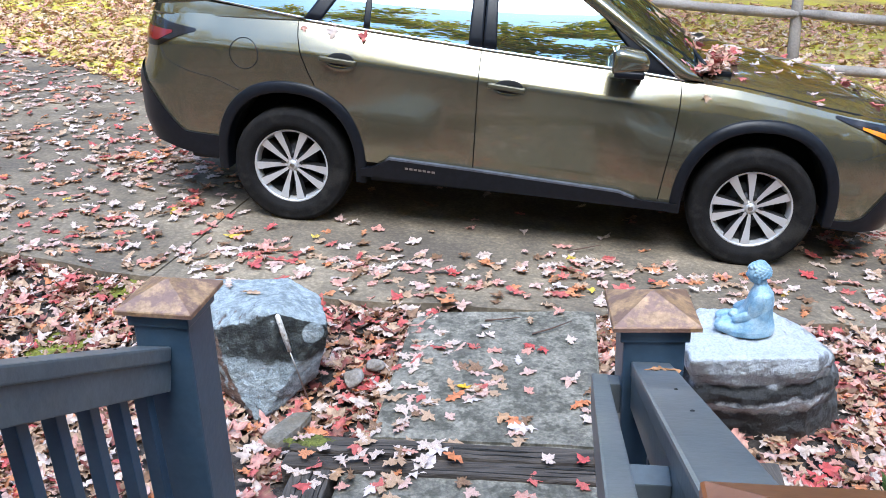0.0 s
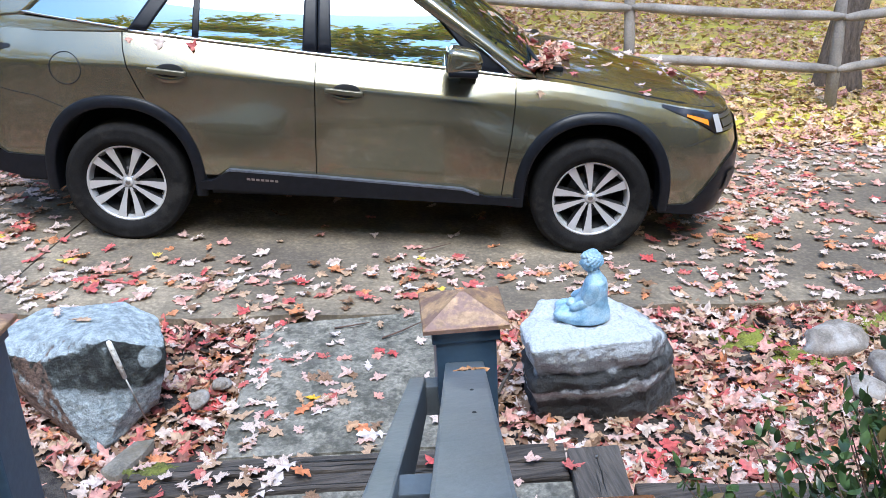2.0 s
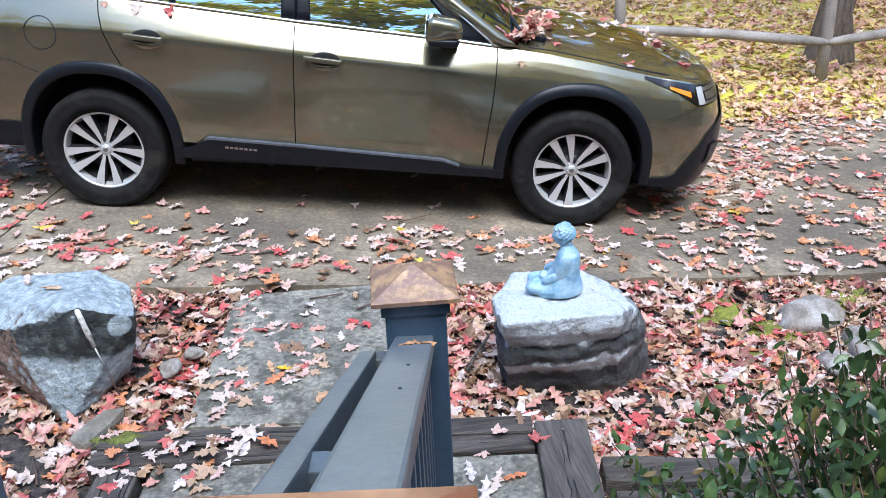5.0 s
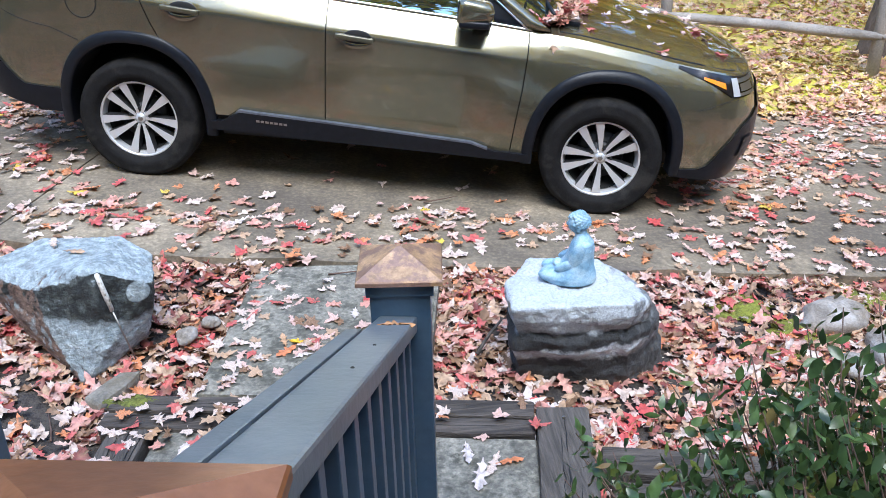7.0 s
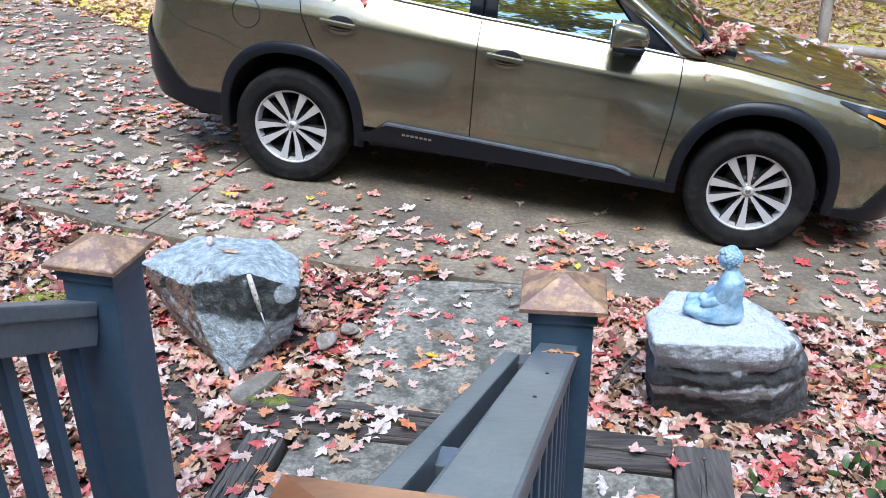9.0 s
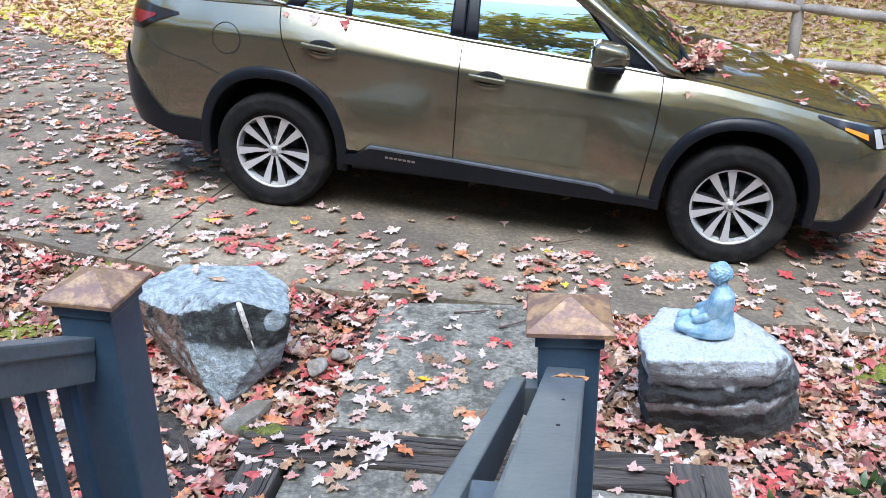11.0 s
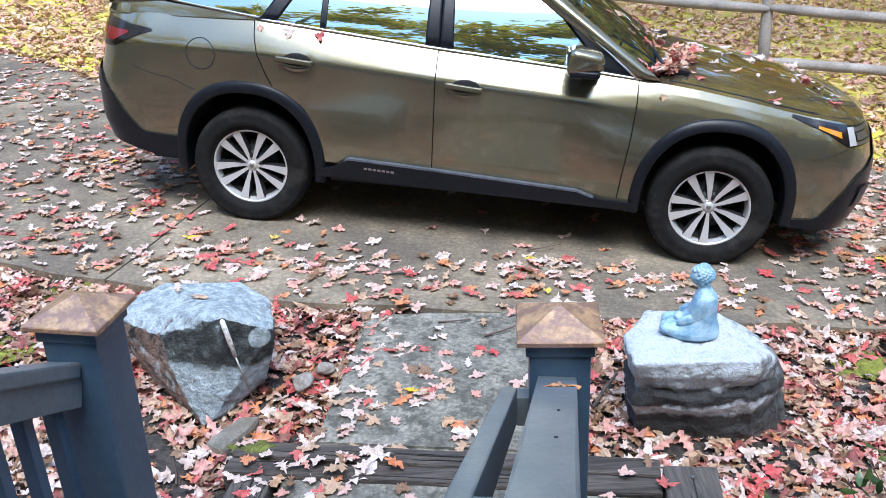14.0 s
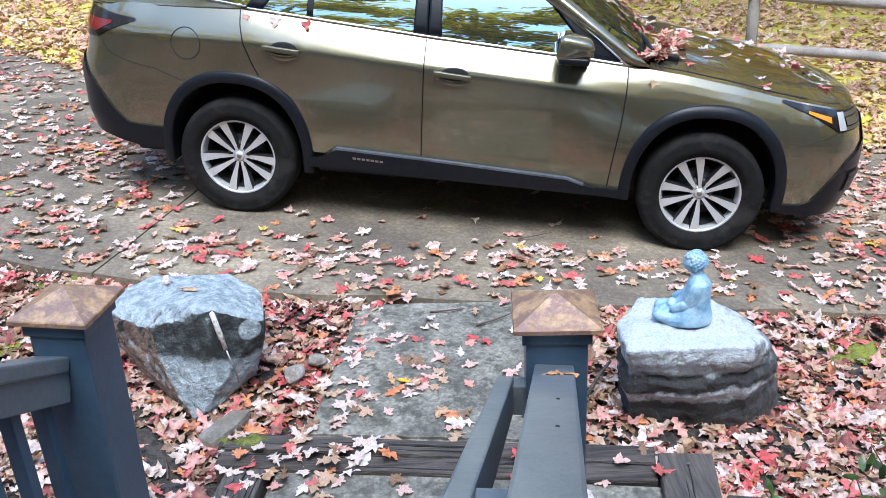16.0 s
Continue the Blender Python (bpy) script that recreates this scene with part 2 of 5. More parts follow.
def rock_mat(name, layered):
    """Boulder stone in mineral zones: layered with dark seams and shade painted on its right side, or pale with a dark
    patch, lichen and an iron-stained side.
    """
    m = bpy.data.materials.new(name)
    m.use_nodes = True
    q = Maths(m.node_tree)
    b = q.n["Principled BSDF"]
    tc = q.n.new("ShaderNodeTexCoord").outputs["Object"]
    xyz = q.n.new("ShaderNodeSeparateXYZ")
    q.l.new(tc, xyz.inputs[0])
    x, y, z = xyz.outputs
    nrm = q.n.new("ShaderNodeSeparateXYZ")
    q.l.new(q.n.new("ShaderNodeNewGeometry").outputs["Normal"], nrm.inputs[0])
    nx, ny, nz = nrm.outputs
    coarse, mid, fine = q.noise(tc, 7.0), q.noise(tc, 24.0, 6.0, 0.65), q.noise(tc, 85.0, 4.0, 0.7)
    flat = q.n.new("ShaderNodeMapping")
    flat.inputs["Scale"].default_value = (1.0, 1.0, 2.6)
    q.l.new(tc, flat.inputs["Vector"])
    grainy = q.noise(flat.outputs["Vector"], 11.0, 7.0, 0.68)
    if layered:
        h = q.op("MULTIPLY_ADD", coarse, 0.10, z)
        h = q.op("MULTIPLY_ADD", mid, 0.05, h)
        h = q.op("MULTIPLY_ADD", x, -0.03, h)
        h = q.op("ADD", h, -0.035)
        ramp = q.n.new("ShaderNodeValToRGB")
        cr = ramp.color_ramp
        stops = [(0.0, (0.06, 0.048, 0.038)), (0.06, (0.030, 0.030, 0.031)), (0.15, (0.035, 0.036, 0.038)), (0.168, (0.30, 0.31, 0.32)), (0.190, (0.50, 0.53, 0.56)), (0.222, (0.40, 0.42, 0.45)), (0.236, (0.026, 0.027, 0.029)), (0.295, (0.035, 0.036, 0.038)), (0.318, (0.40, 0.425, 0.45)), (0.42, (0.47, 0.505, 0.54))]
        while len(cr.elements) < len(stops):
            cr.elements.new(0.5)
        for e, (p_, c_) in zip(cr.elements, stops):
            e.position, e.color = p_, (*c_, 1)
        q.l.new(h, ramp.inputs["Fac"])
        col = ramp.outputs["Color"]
        # faces turned right are mixed to dark grey: their shade put into the colour
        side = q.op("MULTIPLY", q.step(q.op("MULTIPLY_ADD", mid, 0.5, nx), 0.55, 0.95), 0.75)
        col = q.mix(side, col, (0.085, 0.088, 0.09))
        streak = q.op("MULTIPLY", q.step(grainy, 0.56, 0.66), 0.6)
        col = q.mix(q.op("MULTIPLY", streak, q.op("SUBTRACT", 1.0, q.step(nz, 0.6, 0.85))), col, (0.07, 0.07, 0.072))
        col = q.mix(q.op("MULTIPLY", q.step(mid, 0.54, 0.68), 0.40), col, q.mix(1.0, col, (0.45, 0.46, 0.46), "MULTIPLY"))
    else:
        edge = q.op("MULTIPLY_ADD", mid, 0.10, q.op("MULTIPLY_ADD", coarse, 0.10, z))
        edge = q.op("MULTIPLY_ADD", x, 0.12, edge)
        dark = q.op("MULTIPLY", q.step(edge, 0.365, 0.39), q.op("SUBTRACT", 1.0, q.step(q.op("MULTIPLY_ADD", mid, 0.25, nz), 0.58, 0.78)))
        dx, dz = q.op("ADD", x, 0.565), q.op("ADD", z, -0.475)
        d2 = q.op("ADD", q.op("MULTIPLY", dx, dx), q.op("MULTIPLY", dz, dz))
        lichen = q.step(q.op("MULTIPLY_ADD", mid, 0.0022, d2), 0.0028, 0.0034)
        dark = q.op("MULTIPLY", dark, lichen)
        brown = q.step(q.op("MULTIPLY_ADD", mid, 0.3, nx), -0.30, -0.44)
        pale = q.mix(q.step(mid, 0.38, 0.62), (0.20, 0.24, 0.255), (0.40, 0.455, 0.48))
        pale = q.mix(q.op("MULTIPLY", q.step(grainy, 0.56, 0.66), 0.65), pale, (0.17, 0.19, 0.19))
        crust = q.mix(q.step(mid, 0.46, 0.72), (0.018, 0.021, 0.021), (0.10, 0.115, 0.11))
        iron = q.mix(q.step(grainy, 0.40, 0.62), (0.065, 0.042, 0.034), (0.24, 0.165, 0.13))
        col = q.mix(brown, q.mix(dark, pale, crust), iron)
    speckle = q.mix(q.step(fine, 0.36, 0.64), (0.80, 0.80, 0.80), (1.14, 1.14, 1.14))
    col = q.mix(1.0, col, speckle, "MULTIPLY")
    q.l.new(col, b.inputs["Base Color"])
    b.inputs["Roughness"].default_value = 0.8
    bp = q.n.new("ShaderNodeBump")
    bp.inputs["Strength"].default_value, bp.inputs["Distance"].default_value = 0.9, 0.016
    q.l.new(q.op("MULTIPLY_ADD", fine, 0.6, q.op("ADD", q.op("MULTIPLY", mid, 1.4), coarse)), bp.inputs["Height"])
    q.l.new(bp.outputs["Normal"], b.inputs["Normal"])
    return m


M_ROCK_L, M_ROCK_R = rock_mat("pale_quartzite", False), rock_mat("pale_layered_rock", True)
M_STONE = mat("brown_fieldstone", (0.23, 0.20, 0.17), 0.85, scale=12, vary=0.4, fine=90, bump=0.5, second=(0.36, 0.34, 0.32), second_scale=9, second_amount=0.25, sharp=0.2)
M_FLAG = mat("grey_brown_flagstone", (0.17, 0.155, 0.13), 0.85, scale=14, vary=0.4, fine=90, bump=0.5, second=(0.15, 0.125, 0.09), second_scale=10, second_amount=0.35, sharp=0.2)
M_STATUE = mat("powder_blue_statue", (0.17, 0.31, 0.43), 0.6, scale=20, vary=0.25, fine=120, bump=0.25, second=(0.38, 0.50, 0.58), second_scale=14, second_amount=0.3, sharp=0.25)
M_BARK = mat("tree_bark", (0.13, 0.10, 0.08), 0.95, scale=10, vary=0.5, fine=60, bump=1.0, stretch=(3, 3, 0.5))
M_TWIG = mat("brown_twig", (0.10, 0.06, 0.045), 0.8, scale=20, vary=0.3, bump=0.2)
M_CARPAINT = mat("olive_metallic_paint", (0.208, 0.190, 0.124), 0.20, metal=0.82, scale=2, vary=0.06, fine=900, bump=0.0, coat=1.0)
M_HANDLE = mat("olive_handle_paint", (0.10, 0.092, 0.06), 0.35, metal=0.5, scale=8, vary=0.06, bump=0.0, coat=0.2)
# paler copy of the cladding plastic: holds the sill edge's sky highlight in its colour
M_SILL_GLINT = mat("sill_glint_grey", (0.085, 0.095, 0.115), 0.3, scale=20, vary=0.3, fine=80, bump=0.05)
M_CLAD = mat("black_plastic_cladding", (0.008, 0.009, 0.012), 0.33, spec=0.2, scale=30, vary=0.25, fine=300, bump=0.05)
M_TYRE = mat("tyre_rubber", (0.011, 0.0105, 0.0105), 0.8, spec=0.12, scale=20, vary=0.3, fine=120, bump=0.15, second=(0.024, 0.022, 0.020), second_scale=5, second_amount=0.2)
M_ALLOY = plain("machined_alloy", (0.58, 0.58, 0.58), 0.35, 0.5)
M_DARKALLOY = plain("dark_alloy", (0.05, 0.05, 0.052), 0.45, 0.6)
M_CHROME = plain("satin_chrome", (0.72, 0.72, 0.72), 0.14, 1.0)
# raised ior and cyan specular tint put a brighter, bluer sky reflection into the glass
M_GLASS = plain("tinted_glass", (0.012, 0.016, 0.016), 0.015, 0.0, ior=4.2, coat=0.0)
M_GLASS.node_tree.nodes["Principled BSDF"].inputs["Specular Tint"].default_value = (0.78, 0.95, 0.94, 1)
M_REDLENS = plain("red_tail_lens", (0.15, 0.008, 0.011), 0.25, coat=0.1)
M_DARKLENS = plain("smoked_lens", (0.008, 0.006, 0.007), 0.18, coat=0.0)
M_AMBER = plain("amber_lens", (0.75, 0.22, 0.015), 0.12, coat=0.6)
M_BLACK = plain("dark_gap", (0.006, 0.006, 0.006), 0.7)
M_SEAT = mat("grey_upholstery", (0.05, 0.05, 0.052), 0.8, scale=30, vary=0.2, bump=0.2)
M_STEEL = plain("brushed_steel", (0.35, 0.33, 0.31), 0.4, 1.0)
M_WHITEPOLE = mat("weathered_white_stake", (0.62, 0.60, 0.56), 0.6, scale=40, vary=0.3, second=(0.2, 0.17, 0.13), second_scale=50, second_amount=0.2)


# ---- building helpers ----
def mesh_of(name, verts, faces, smooth=True):
    me = bpy.data.meshes.new(name)
    me.from_pydata([tuple(v) for v in verts], [], [tuple(f) for f in faces])
    me.update()
    if smooth:
        me.polygons.foreach_set("use_smooth", [True] * len(me.polygons))
    return me


def part(name, shape, material, parent=None, label="", m=None, smooth=False):
    """Link a bmesh or a mesh as one object under a thing or a part."""
    if isinstance(shape, bmesh.types.BMesh):
        me = bpy.data.meshes.new(name)
        if smooth:
            for f in shape.faces:
                f.smooth = True
        shape.to_mesh(me)
        shape.free()
    else:
        me = shape
    if material and not me.materials:
        me.materials.append(material)
    ob = new(name, me)
    ob.parent = parent
    if m is not None:
        ob.matrix_basis = m
    if label:
        ob["label"] = label
    return ob


def thing(name, m, label, category, group="", kind=""):
    return tagged(place_at(new(name), m), label, category, group, kind)


def place_at(ob, m):
    ob.matrix_basis = m
    return ob


def box(sx, sy, sz, bevel=0.004, m=None, seg=2):
    """A bevelled box centred on the origin."""
    bm = bmesh.new()
    bmesh.ops.create_cube(bm, size=1)
    bmesh.ops.scale(bm, vec=(sx, sy, sz), verts=bm.verts)
    if bevel:
        bmesh.ops.bevel(bm, geom=bm.edges[:], offset=bevel, segments=seg, affect="EDGES", profile=0.6)
    if m is not None:
        bm.transform(m)
    return bm


def cyl(r0, r1, h, seg=24, bevel=0.0, m=None):
    """A cone or cylinder along z from 0 to h."""
    bm = bmesh.new()
    bmesh.ops.create_cone(bm, cap_ends=True, segments=seg, radius1=r0, radius2=r1, depth=h)
    bmesh.ops.translate(bm, vec=(0, 0, h / 2), verts=bm.verts)
    if bevel:
        rim = [e for e in bm.edges if abs(e.verts[0].co.z - e.verts[1].co.z) < 1e-6]
        bmesh.ops.bevel(bm, geom=rim, offset=bevel, segments=2, affect="EDGES")
    if m is not None:
        bm.transform(m)
    return bm


def merge(*bms):
    """Join bmeshes into the first."""
    out = bms[0]
    for b in bms[1:]:
        me = bpy.data.meshes.new("tmp")
        b.to_mesh(me)
        b.free()
        out.from_mesh(me)
        bpy.data.meshes.remove(me)
    return out


def beam(p, q, w, h, bevel=0.004, up=(0, 0, 1), rough=0.0, cuts=0, seed=0):
    """A bar of width w and height h from p to q (top faces up)."""
    p, q = Vector(p), Vector(q)
    d = (q - p)
    length = d.length
    d.normalize()
    side = d.cross(Vector(up)).normalized()
    top = side.cross(d)
    bm = box(length, w, h, bevel)
    if cuts:
        bmesh.ops.subdivide_edges(bm, edges=[e for e in bm.edges if abs((e.verts[0].co - e.verts[1].co).x) > length * 0.5], cuts=cuts)
    if rough:
        for v in bm.verts:
            v.co += noise.noise_vector(v.co * 7 + Vector((seed, 0, 0))) * rough
    m = Matrix(((d.x, -side.x, top.x, (p.x + q.x) / 2), (d.y, -side.y, top.y, (p.y + q.y) / 2), (d.z, -side.z, top.z, (p.z + q.z) / 2), (0, 0, 0, 1)))
    bm.transform(m)
    return bm


def tube(points, radii, seg=10):
    """A tapered tube along points."""
    verts, faces = [], []
    for i, p in enumerate(points):
        a = Vector(points[max(0, i - 1)])
        b = Vector(points[min(len(points) - 1, i + 1)])
        d = (b - a).normalized()
        u = d.orthogonal().normalized() if i == 0 else (u - d * u.dot(d)).normalized()
        w = d.cross(u)
        for k in range(seg):
            t = 2 * math.pi * k / seg
            verts.append(Vector(p) + (u * math.cos(t) + w * math.sin(t)) * radii[i])
    for i in range(len(points) - 1):
        for k in range(seg):
            a, b = i * seg + k, i * seg + (k + 1) % seg
            faces.append((a, b, b + seg, a + seg))
    faces.append(tuple(range(seg))[::-1])
    faces.append(tuple(range((len(points) - 1) * seg, len(points) * seg)))
    return verts, faces


def lerp(a, b, t):
    return a + (b - a) * t


# ---- ground ----
RNG = np.random.default_rng(5)
TURN = radians(-8.8)                     # the stair, pad and slab stand a little turned


def drive_z(x):
    return np.where(x < 1.8, 0.213 - 0.094 * x, 0.044 - 0.05 * (x - 1.8))


def near_edge(x):
    return np.interp(x, [-30, -6, -2.465, -1.618, -0.6, 1.0, 2.05, 3.28, 10, 30], [12.0, 5.64, 4.666, 4.431, 4.209, 4.155, 4.128, 4.017, 3.6, 2.6])


def far_edge(x):
    return np.interp(x, [-30, -12, -5.06, -2.9, -1.0, 1.0, 3.8, 5.2, 10, 30], [30.0, 15.5, 10.5, 8.74, 7.6, 7.15, 6.87, 6.83, 6.5, 6.0])


def bed_z(x):
    return np.where(x < 0, 0.158 - 0.088 * x, 0.158 - 0.085 * x)


def ground_z(x, y):
    x, y = np.asarray(x, float), np.asarray(y, float)
    xc = np.clip(x, -14, 14)
    ne, fe = near_edge(x), far_edge(x)
    near = bed_z(np.clip(x, -8, 8)) - np.where(x < 0, 0.135, 0.055) * np.clip((ne - y - 0.1) / 0.8, 0, 1)
    far = drive_z(xc) + 0.03 + 0.05 * np.clip(y - fe, 0, 1.0) + 0.025 * np.clip(y - fe - 1, 0, 40)
    mid = drive_z(xc) - 0.12
    wob = 0.02 * np.sin(x * 2.3 + 1.0) * np.cos(y * 2.9)
    return np.where(y < ne, near + wob * 0.6, np.where(y < fe - 0.05, mid, far + wob))


def spaced(lo, hi, a, b, fine, grow):
    """Grid lines, fine between a and b and ever wider outside."""
    mid = list(np.arange(a, b, fine))
    out, s, v = [], fine, mid[-1]
    while v < hi:
        s *= grow
        v += s
        out.append(v)
    low, s, v = [], fine, a
    while v > lo:
        s *= grow
        v -= s
        low.append(v)
    return np.array(low[::-1] + mid + out)


gx, gy_ = spaced(-400, 400, -5.5, 6.5, 0.12, 1.22), spaced(-400, 400, 1.4, 10.5, 0.09, 1.22)
GX, GY = np.meshgrid(gx, gy_)
GZ = ground_z(GX, GY)
nx_, ny_ = len(gx), len(gy_)
idx = np.arange(nx_ * ny_).reshape(ny_, nx_)
gfaces = np.stack([idx[:-1, :-1], idx[:-1, 1:], idx[1:, 1:], idx[1:, :-1]], -1).reshape(-1, 4)
ground_me = mesh_of("ground", np.stack([GX, GY, GZ], -1).reshape(-1, 3).tolist(), gfaces.tolist())
ground_me.materials.append(M_SOIL)
ground_me.materials.append(M_LAWN)
cy = GY[:-1, :-1].ravel()
cx = GX[:-1, :-1].ravel()
ground_me.polygons.foreach_set("material_index", ((cy > near_edge(cx) + 0.5)).astype(np.int32).tolist())
ground = tagged(new("ground", ground_me), "dark mulch bed and mossy lawn under fallen leaves", "ground", kind="structure")

# driveway: bays of concrete with joints between, kerb-like open edge
JOINTS = [-22.0, -9.5, -5.4, -1.35, 8.5, 13.0, 24.0]


def driveway_bay(x0, x1):
    xs = np.linspace(x0 + 0.006, x1 - 0.006, max(4, int((x1 - x0) / 0.25)))
    verts, faces, n = [], [], 14
    for x in xs:
        for j in range(n):
            t = j / (n - 1)
            y = lerp(float(near_edge(x)), float(far_edge(x)), t)
            xx = x + 0.22 * min(max(y - 5.3, -2), 4)
            jit = 0.012 * math.sin(x * 9.0) + 0.006 * math.sin(x * 31.0) if j == 0 else 0.0
            verts.append((xx, y + jit, float(drive_z(xx)) + 0.004 * math.sin(3 * xx + 2 * y)))
    c = len(verts)
    verts += [(x, y, z - 0.16) for x, y, z in verts]
    m = len(xs)
    for i in range(m - 1):
        for j in range(n - 1):
            a = i * n + j
            faces.append((a, a + n, a + n + 1, a + 1))
        a = i * n
        faces.append((a, a + c, a + n + c, a + n))
        a = i * n + n - 1
        faces.append((a, a + n, a + n + c, a + c))
    for i in (0, m - 1):
        for j in range(n - 1):
            a = i * n + j
            faces.append((a, a + 1, a + 1 + c, a + c) if i == 0 else (a, a + c, a + 1 + c, a + 1))
    return mesh_of("bay", verts, faces, False)


driveway = tagged(new("driveway"), "stained grey-brown concrete driveway sloping down, strewn with leaves", "driveway", kind="structure")
for a_, b_ in zip(JOINTS[:-1], JOINTS[1:]):
    part("concrete_bay", driveway_bay(a_, b_), M_DRIVE, driveway)

# the path: slab, pad and timber edging
path = tagged(new("path"), "weathered mossy concrete path slabs edged with old timbers", "path", kind="structure")


def slab_mesh(corners, z, thick, seed):
    bm = bmesh.new()
    vs = [bm.verts.new((x, y, z + dz)) for x, y, dz in corners]
    f = bm.faces.new(vs)
    r = bmesh.ops.extrude_face_region(bm, geom=[f])
    bmesh.ops.translate(bm, vec=(0, 0, -thick), verts=[g for g in r["geom"] if isinstance(g, bmesh.types.BMVert)])
    bmesh.ops.recalc_face_normals(bm, faces=bm.faces[:])
    bmesh.ops.bevel(bm, geom=[e for e in bm.edges if e.verts[0].co.z > z - thick / 2 and e.verts[1].co.z > z - thick / 2], offset=0.012, segments=2, affect="EDGES")
    bmesh.ops.triangulate(bm, faces=bm.faces[:])
    bmesh.ops.subdivide_edges(bm, edges=bm.edges[:], cuts=5, use_grid_fill=True)
    for v in bm.verts:
        v.co += noise.noise_vector(v.co * 6 + Vector((seed, 0, 0))) * 0.006
    return bm


part("slab", slab_mesh([(-0.155, 4.145, 0.02), (-0.32, 3.08, 0.0), (0.60, 2.94, 0.0), (0.775, 4.12, -0.01)], 0.185, 0.16, 3), M_SLAB, path, "mossy concrete slab")
part("slab", slab_mesh([(-0.41, 2.885, 0.0), (-0.62, 1.55, 0.0), (0.80, 1.33, 0.0), (0.99, 2.635, 0.0)], 0.195, 0.16, 9), M_SLAB, path, "mossy concrete pad")


def timber(p, q, w, h, material, seed, label):
    ob = part("timber", beam(p, q, w, h, 0.012, rough=0.008, cuts=14, seed=seed), material, None)
    rng = np.random.default_rng(seed)
    p, q = Vector(p), Vector(q)
    side = (q - p).cross(Vector((0, 0, 1))).normalized()
    for k in range(6):
        a = rng.uniform(0.02, 0.75)
        b = min(0.985, a + rng.uniform(0.12, 0.35))
        o = rng.uniform(-0.38, 0.38) * w
        pts = [p.lerp(q, t) + side * (o + rng.normal(0, 0.0025)) + Vector((0, 0, h / 2 + 0.0005)) for t in np.linspace(a, b, 9)]
        part("crack", mesh_of("crack", *tube(pts, [0.0006, 0.0014, 0.002, 0.0026, 0.002, 0.0024, 0.002, 0.0014, 0.0006], 5)), M_BLACK, ob, "dark drying crack")
    return tagged(ob, label, "timber")


timber((-0.62, 3.03, 0.15), (1.0, 2.775, 0.15), 0.095, 0.15, M_TIMBER, 2, "dark weathered landscape timber with a mossy end")
timber((-0.64, 2.935, 0.14), (0.985, 2.68, 0.14), 0.088, 0.15, M_TIMBER, 5, "dark cracked landscape timber with scattered leaves")
timber((-0.475, 2.87, 0.135), (-0.70, 1.50, 0.135), 0.075, 0.15, M_TIMBER_Y, 7, "rotting split timber along the pad edge")
timber((-0.555, 2.875, 0.13), (-0.79, 1.50, 0.13), 0.075, 0.15, M_TIMBER_Y, 8, "rotting split timber along the pad edge")
_t = timber((1.10, 2.755, 0.155), (0.885, 1.40, 0.155), 0.19, 0.17, M_TIMBER_Y, 11, "grey weathered timber post lying beside the pad, with a nail head")
part("nail", cyl(0.007, 0.006, 0.006, 10, m=Matrix.Translation((1.093, 2.686, 0.239))), M_STEEL, _t, "bright nail head")
timber((1.22, 2.60, 0.04), (2.9, 2.33, -0.06), 0.14, 0.14, M_TIMBER, 14, "grey bed-edging timber half hidden by a bush")
timber((1.22, 2.43, 0.02), (2.9, 2.16, -0.08), 0.13, 0.14, M_TIMBER, 15, "grey bed-edging timber half hidden by a bush")


def moss_patch(x, y, z, rx, ry, h, seed, parent=None, turn=0.0):
    """A low cushion of moss with a ragged outline."""
    bm = bmesh.new()
    bmesh.ops.create_grid(bm, x_segments=22, y_segments=22, size=1)
    drop = []
    for v in bm.verts:
        r = math.hypot(v.co.x, v.co.y) + 0.35 * noise.noise(v.co * 2.2 + Vector((seed, 0, 0)))
        if r > 0.95:
            drop.append(v)
        v.co = Vector((v.co.x * rx, v.co.y * ry, h * max(-0.4, 1 - r * 1.15) + 0.008 * noise.noise(v.co * 14 + Vector((seed, 3, 0)))))
    bmesh.ops.delete(bm, geom=drop, context="VERTS")
    return part("moss", bm, M_MOSS_DULL if parent else M_MOSS, parent, "green moss cushion" if parent else "", pose(x, y, z, 0, 0, turn), True)


moss_patch(-0.545, 3.02, 0.224, 0.11, 0.05, 0.012, 2, bpy.data.objects["timber"], -9)
for i, (mx, my, mr) in enumerate([(2.25, 3.83, 0.22), (2.45, 3.62, 0.2), (2.3, 3.42, 0.14), (2.9, 3.9, 0.3), (-1.70, 4.40, 0.22), (-1.9, 3.9, 0.25), (-1.2, 2.3, 0.25), (3.3, 3.7, 0.3)]):
    tagged(moss_patch(mx, my, float(ground_z(mx, my)) + 0.004, mr, mr * 0.7, 0.03, 11 + i), "bright green moss cushion in the leaf bed", "moss", "moss cushions")

# ---- stair posts and rails ----
def copper_cap(z0, w, material):
    """A pyramid cap with a rolled skirt, its eave at z0."""
    bm = bmesh.new()
    h = w / 2
    levels = [(h - 0.012, -0.012), (h, -0.010), (h, 0.0), (h - 0.002, 0.003), (0.006, 0.046), (0.0, 0.048)]
    rings = []
    for r, z in levels[:-1]:
        rings.append([bm.verts.new((sx * r, sy * r, z0 + z)) for sx, sy in ((-1, -1), (1, -1), (1, 1), (-1, 1))])
    for a, b in zip(rings[:-1], rings[1:]):
        for k in range(4):
            bm.faces.new((a[k], a[(k + 1) % 4], b[(k + 1) % 4], b[k]))
    bm.faces.new(rings[-1])
    bm.faces.new(rings[0][::-1])
    return bm


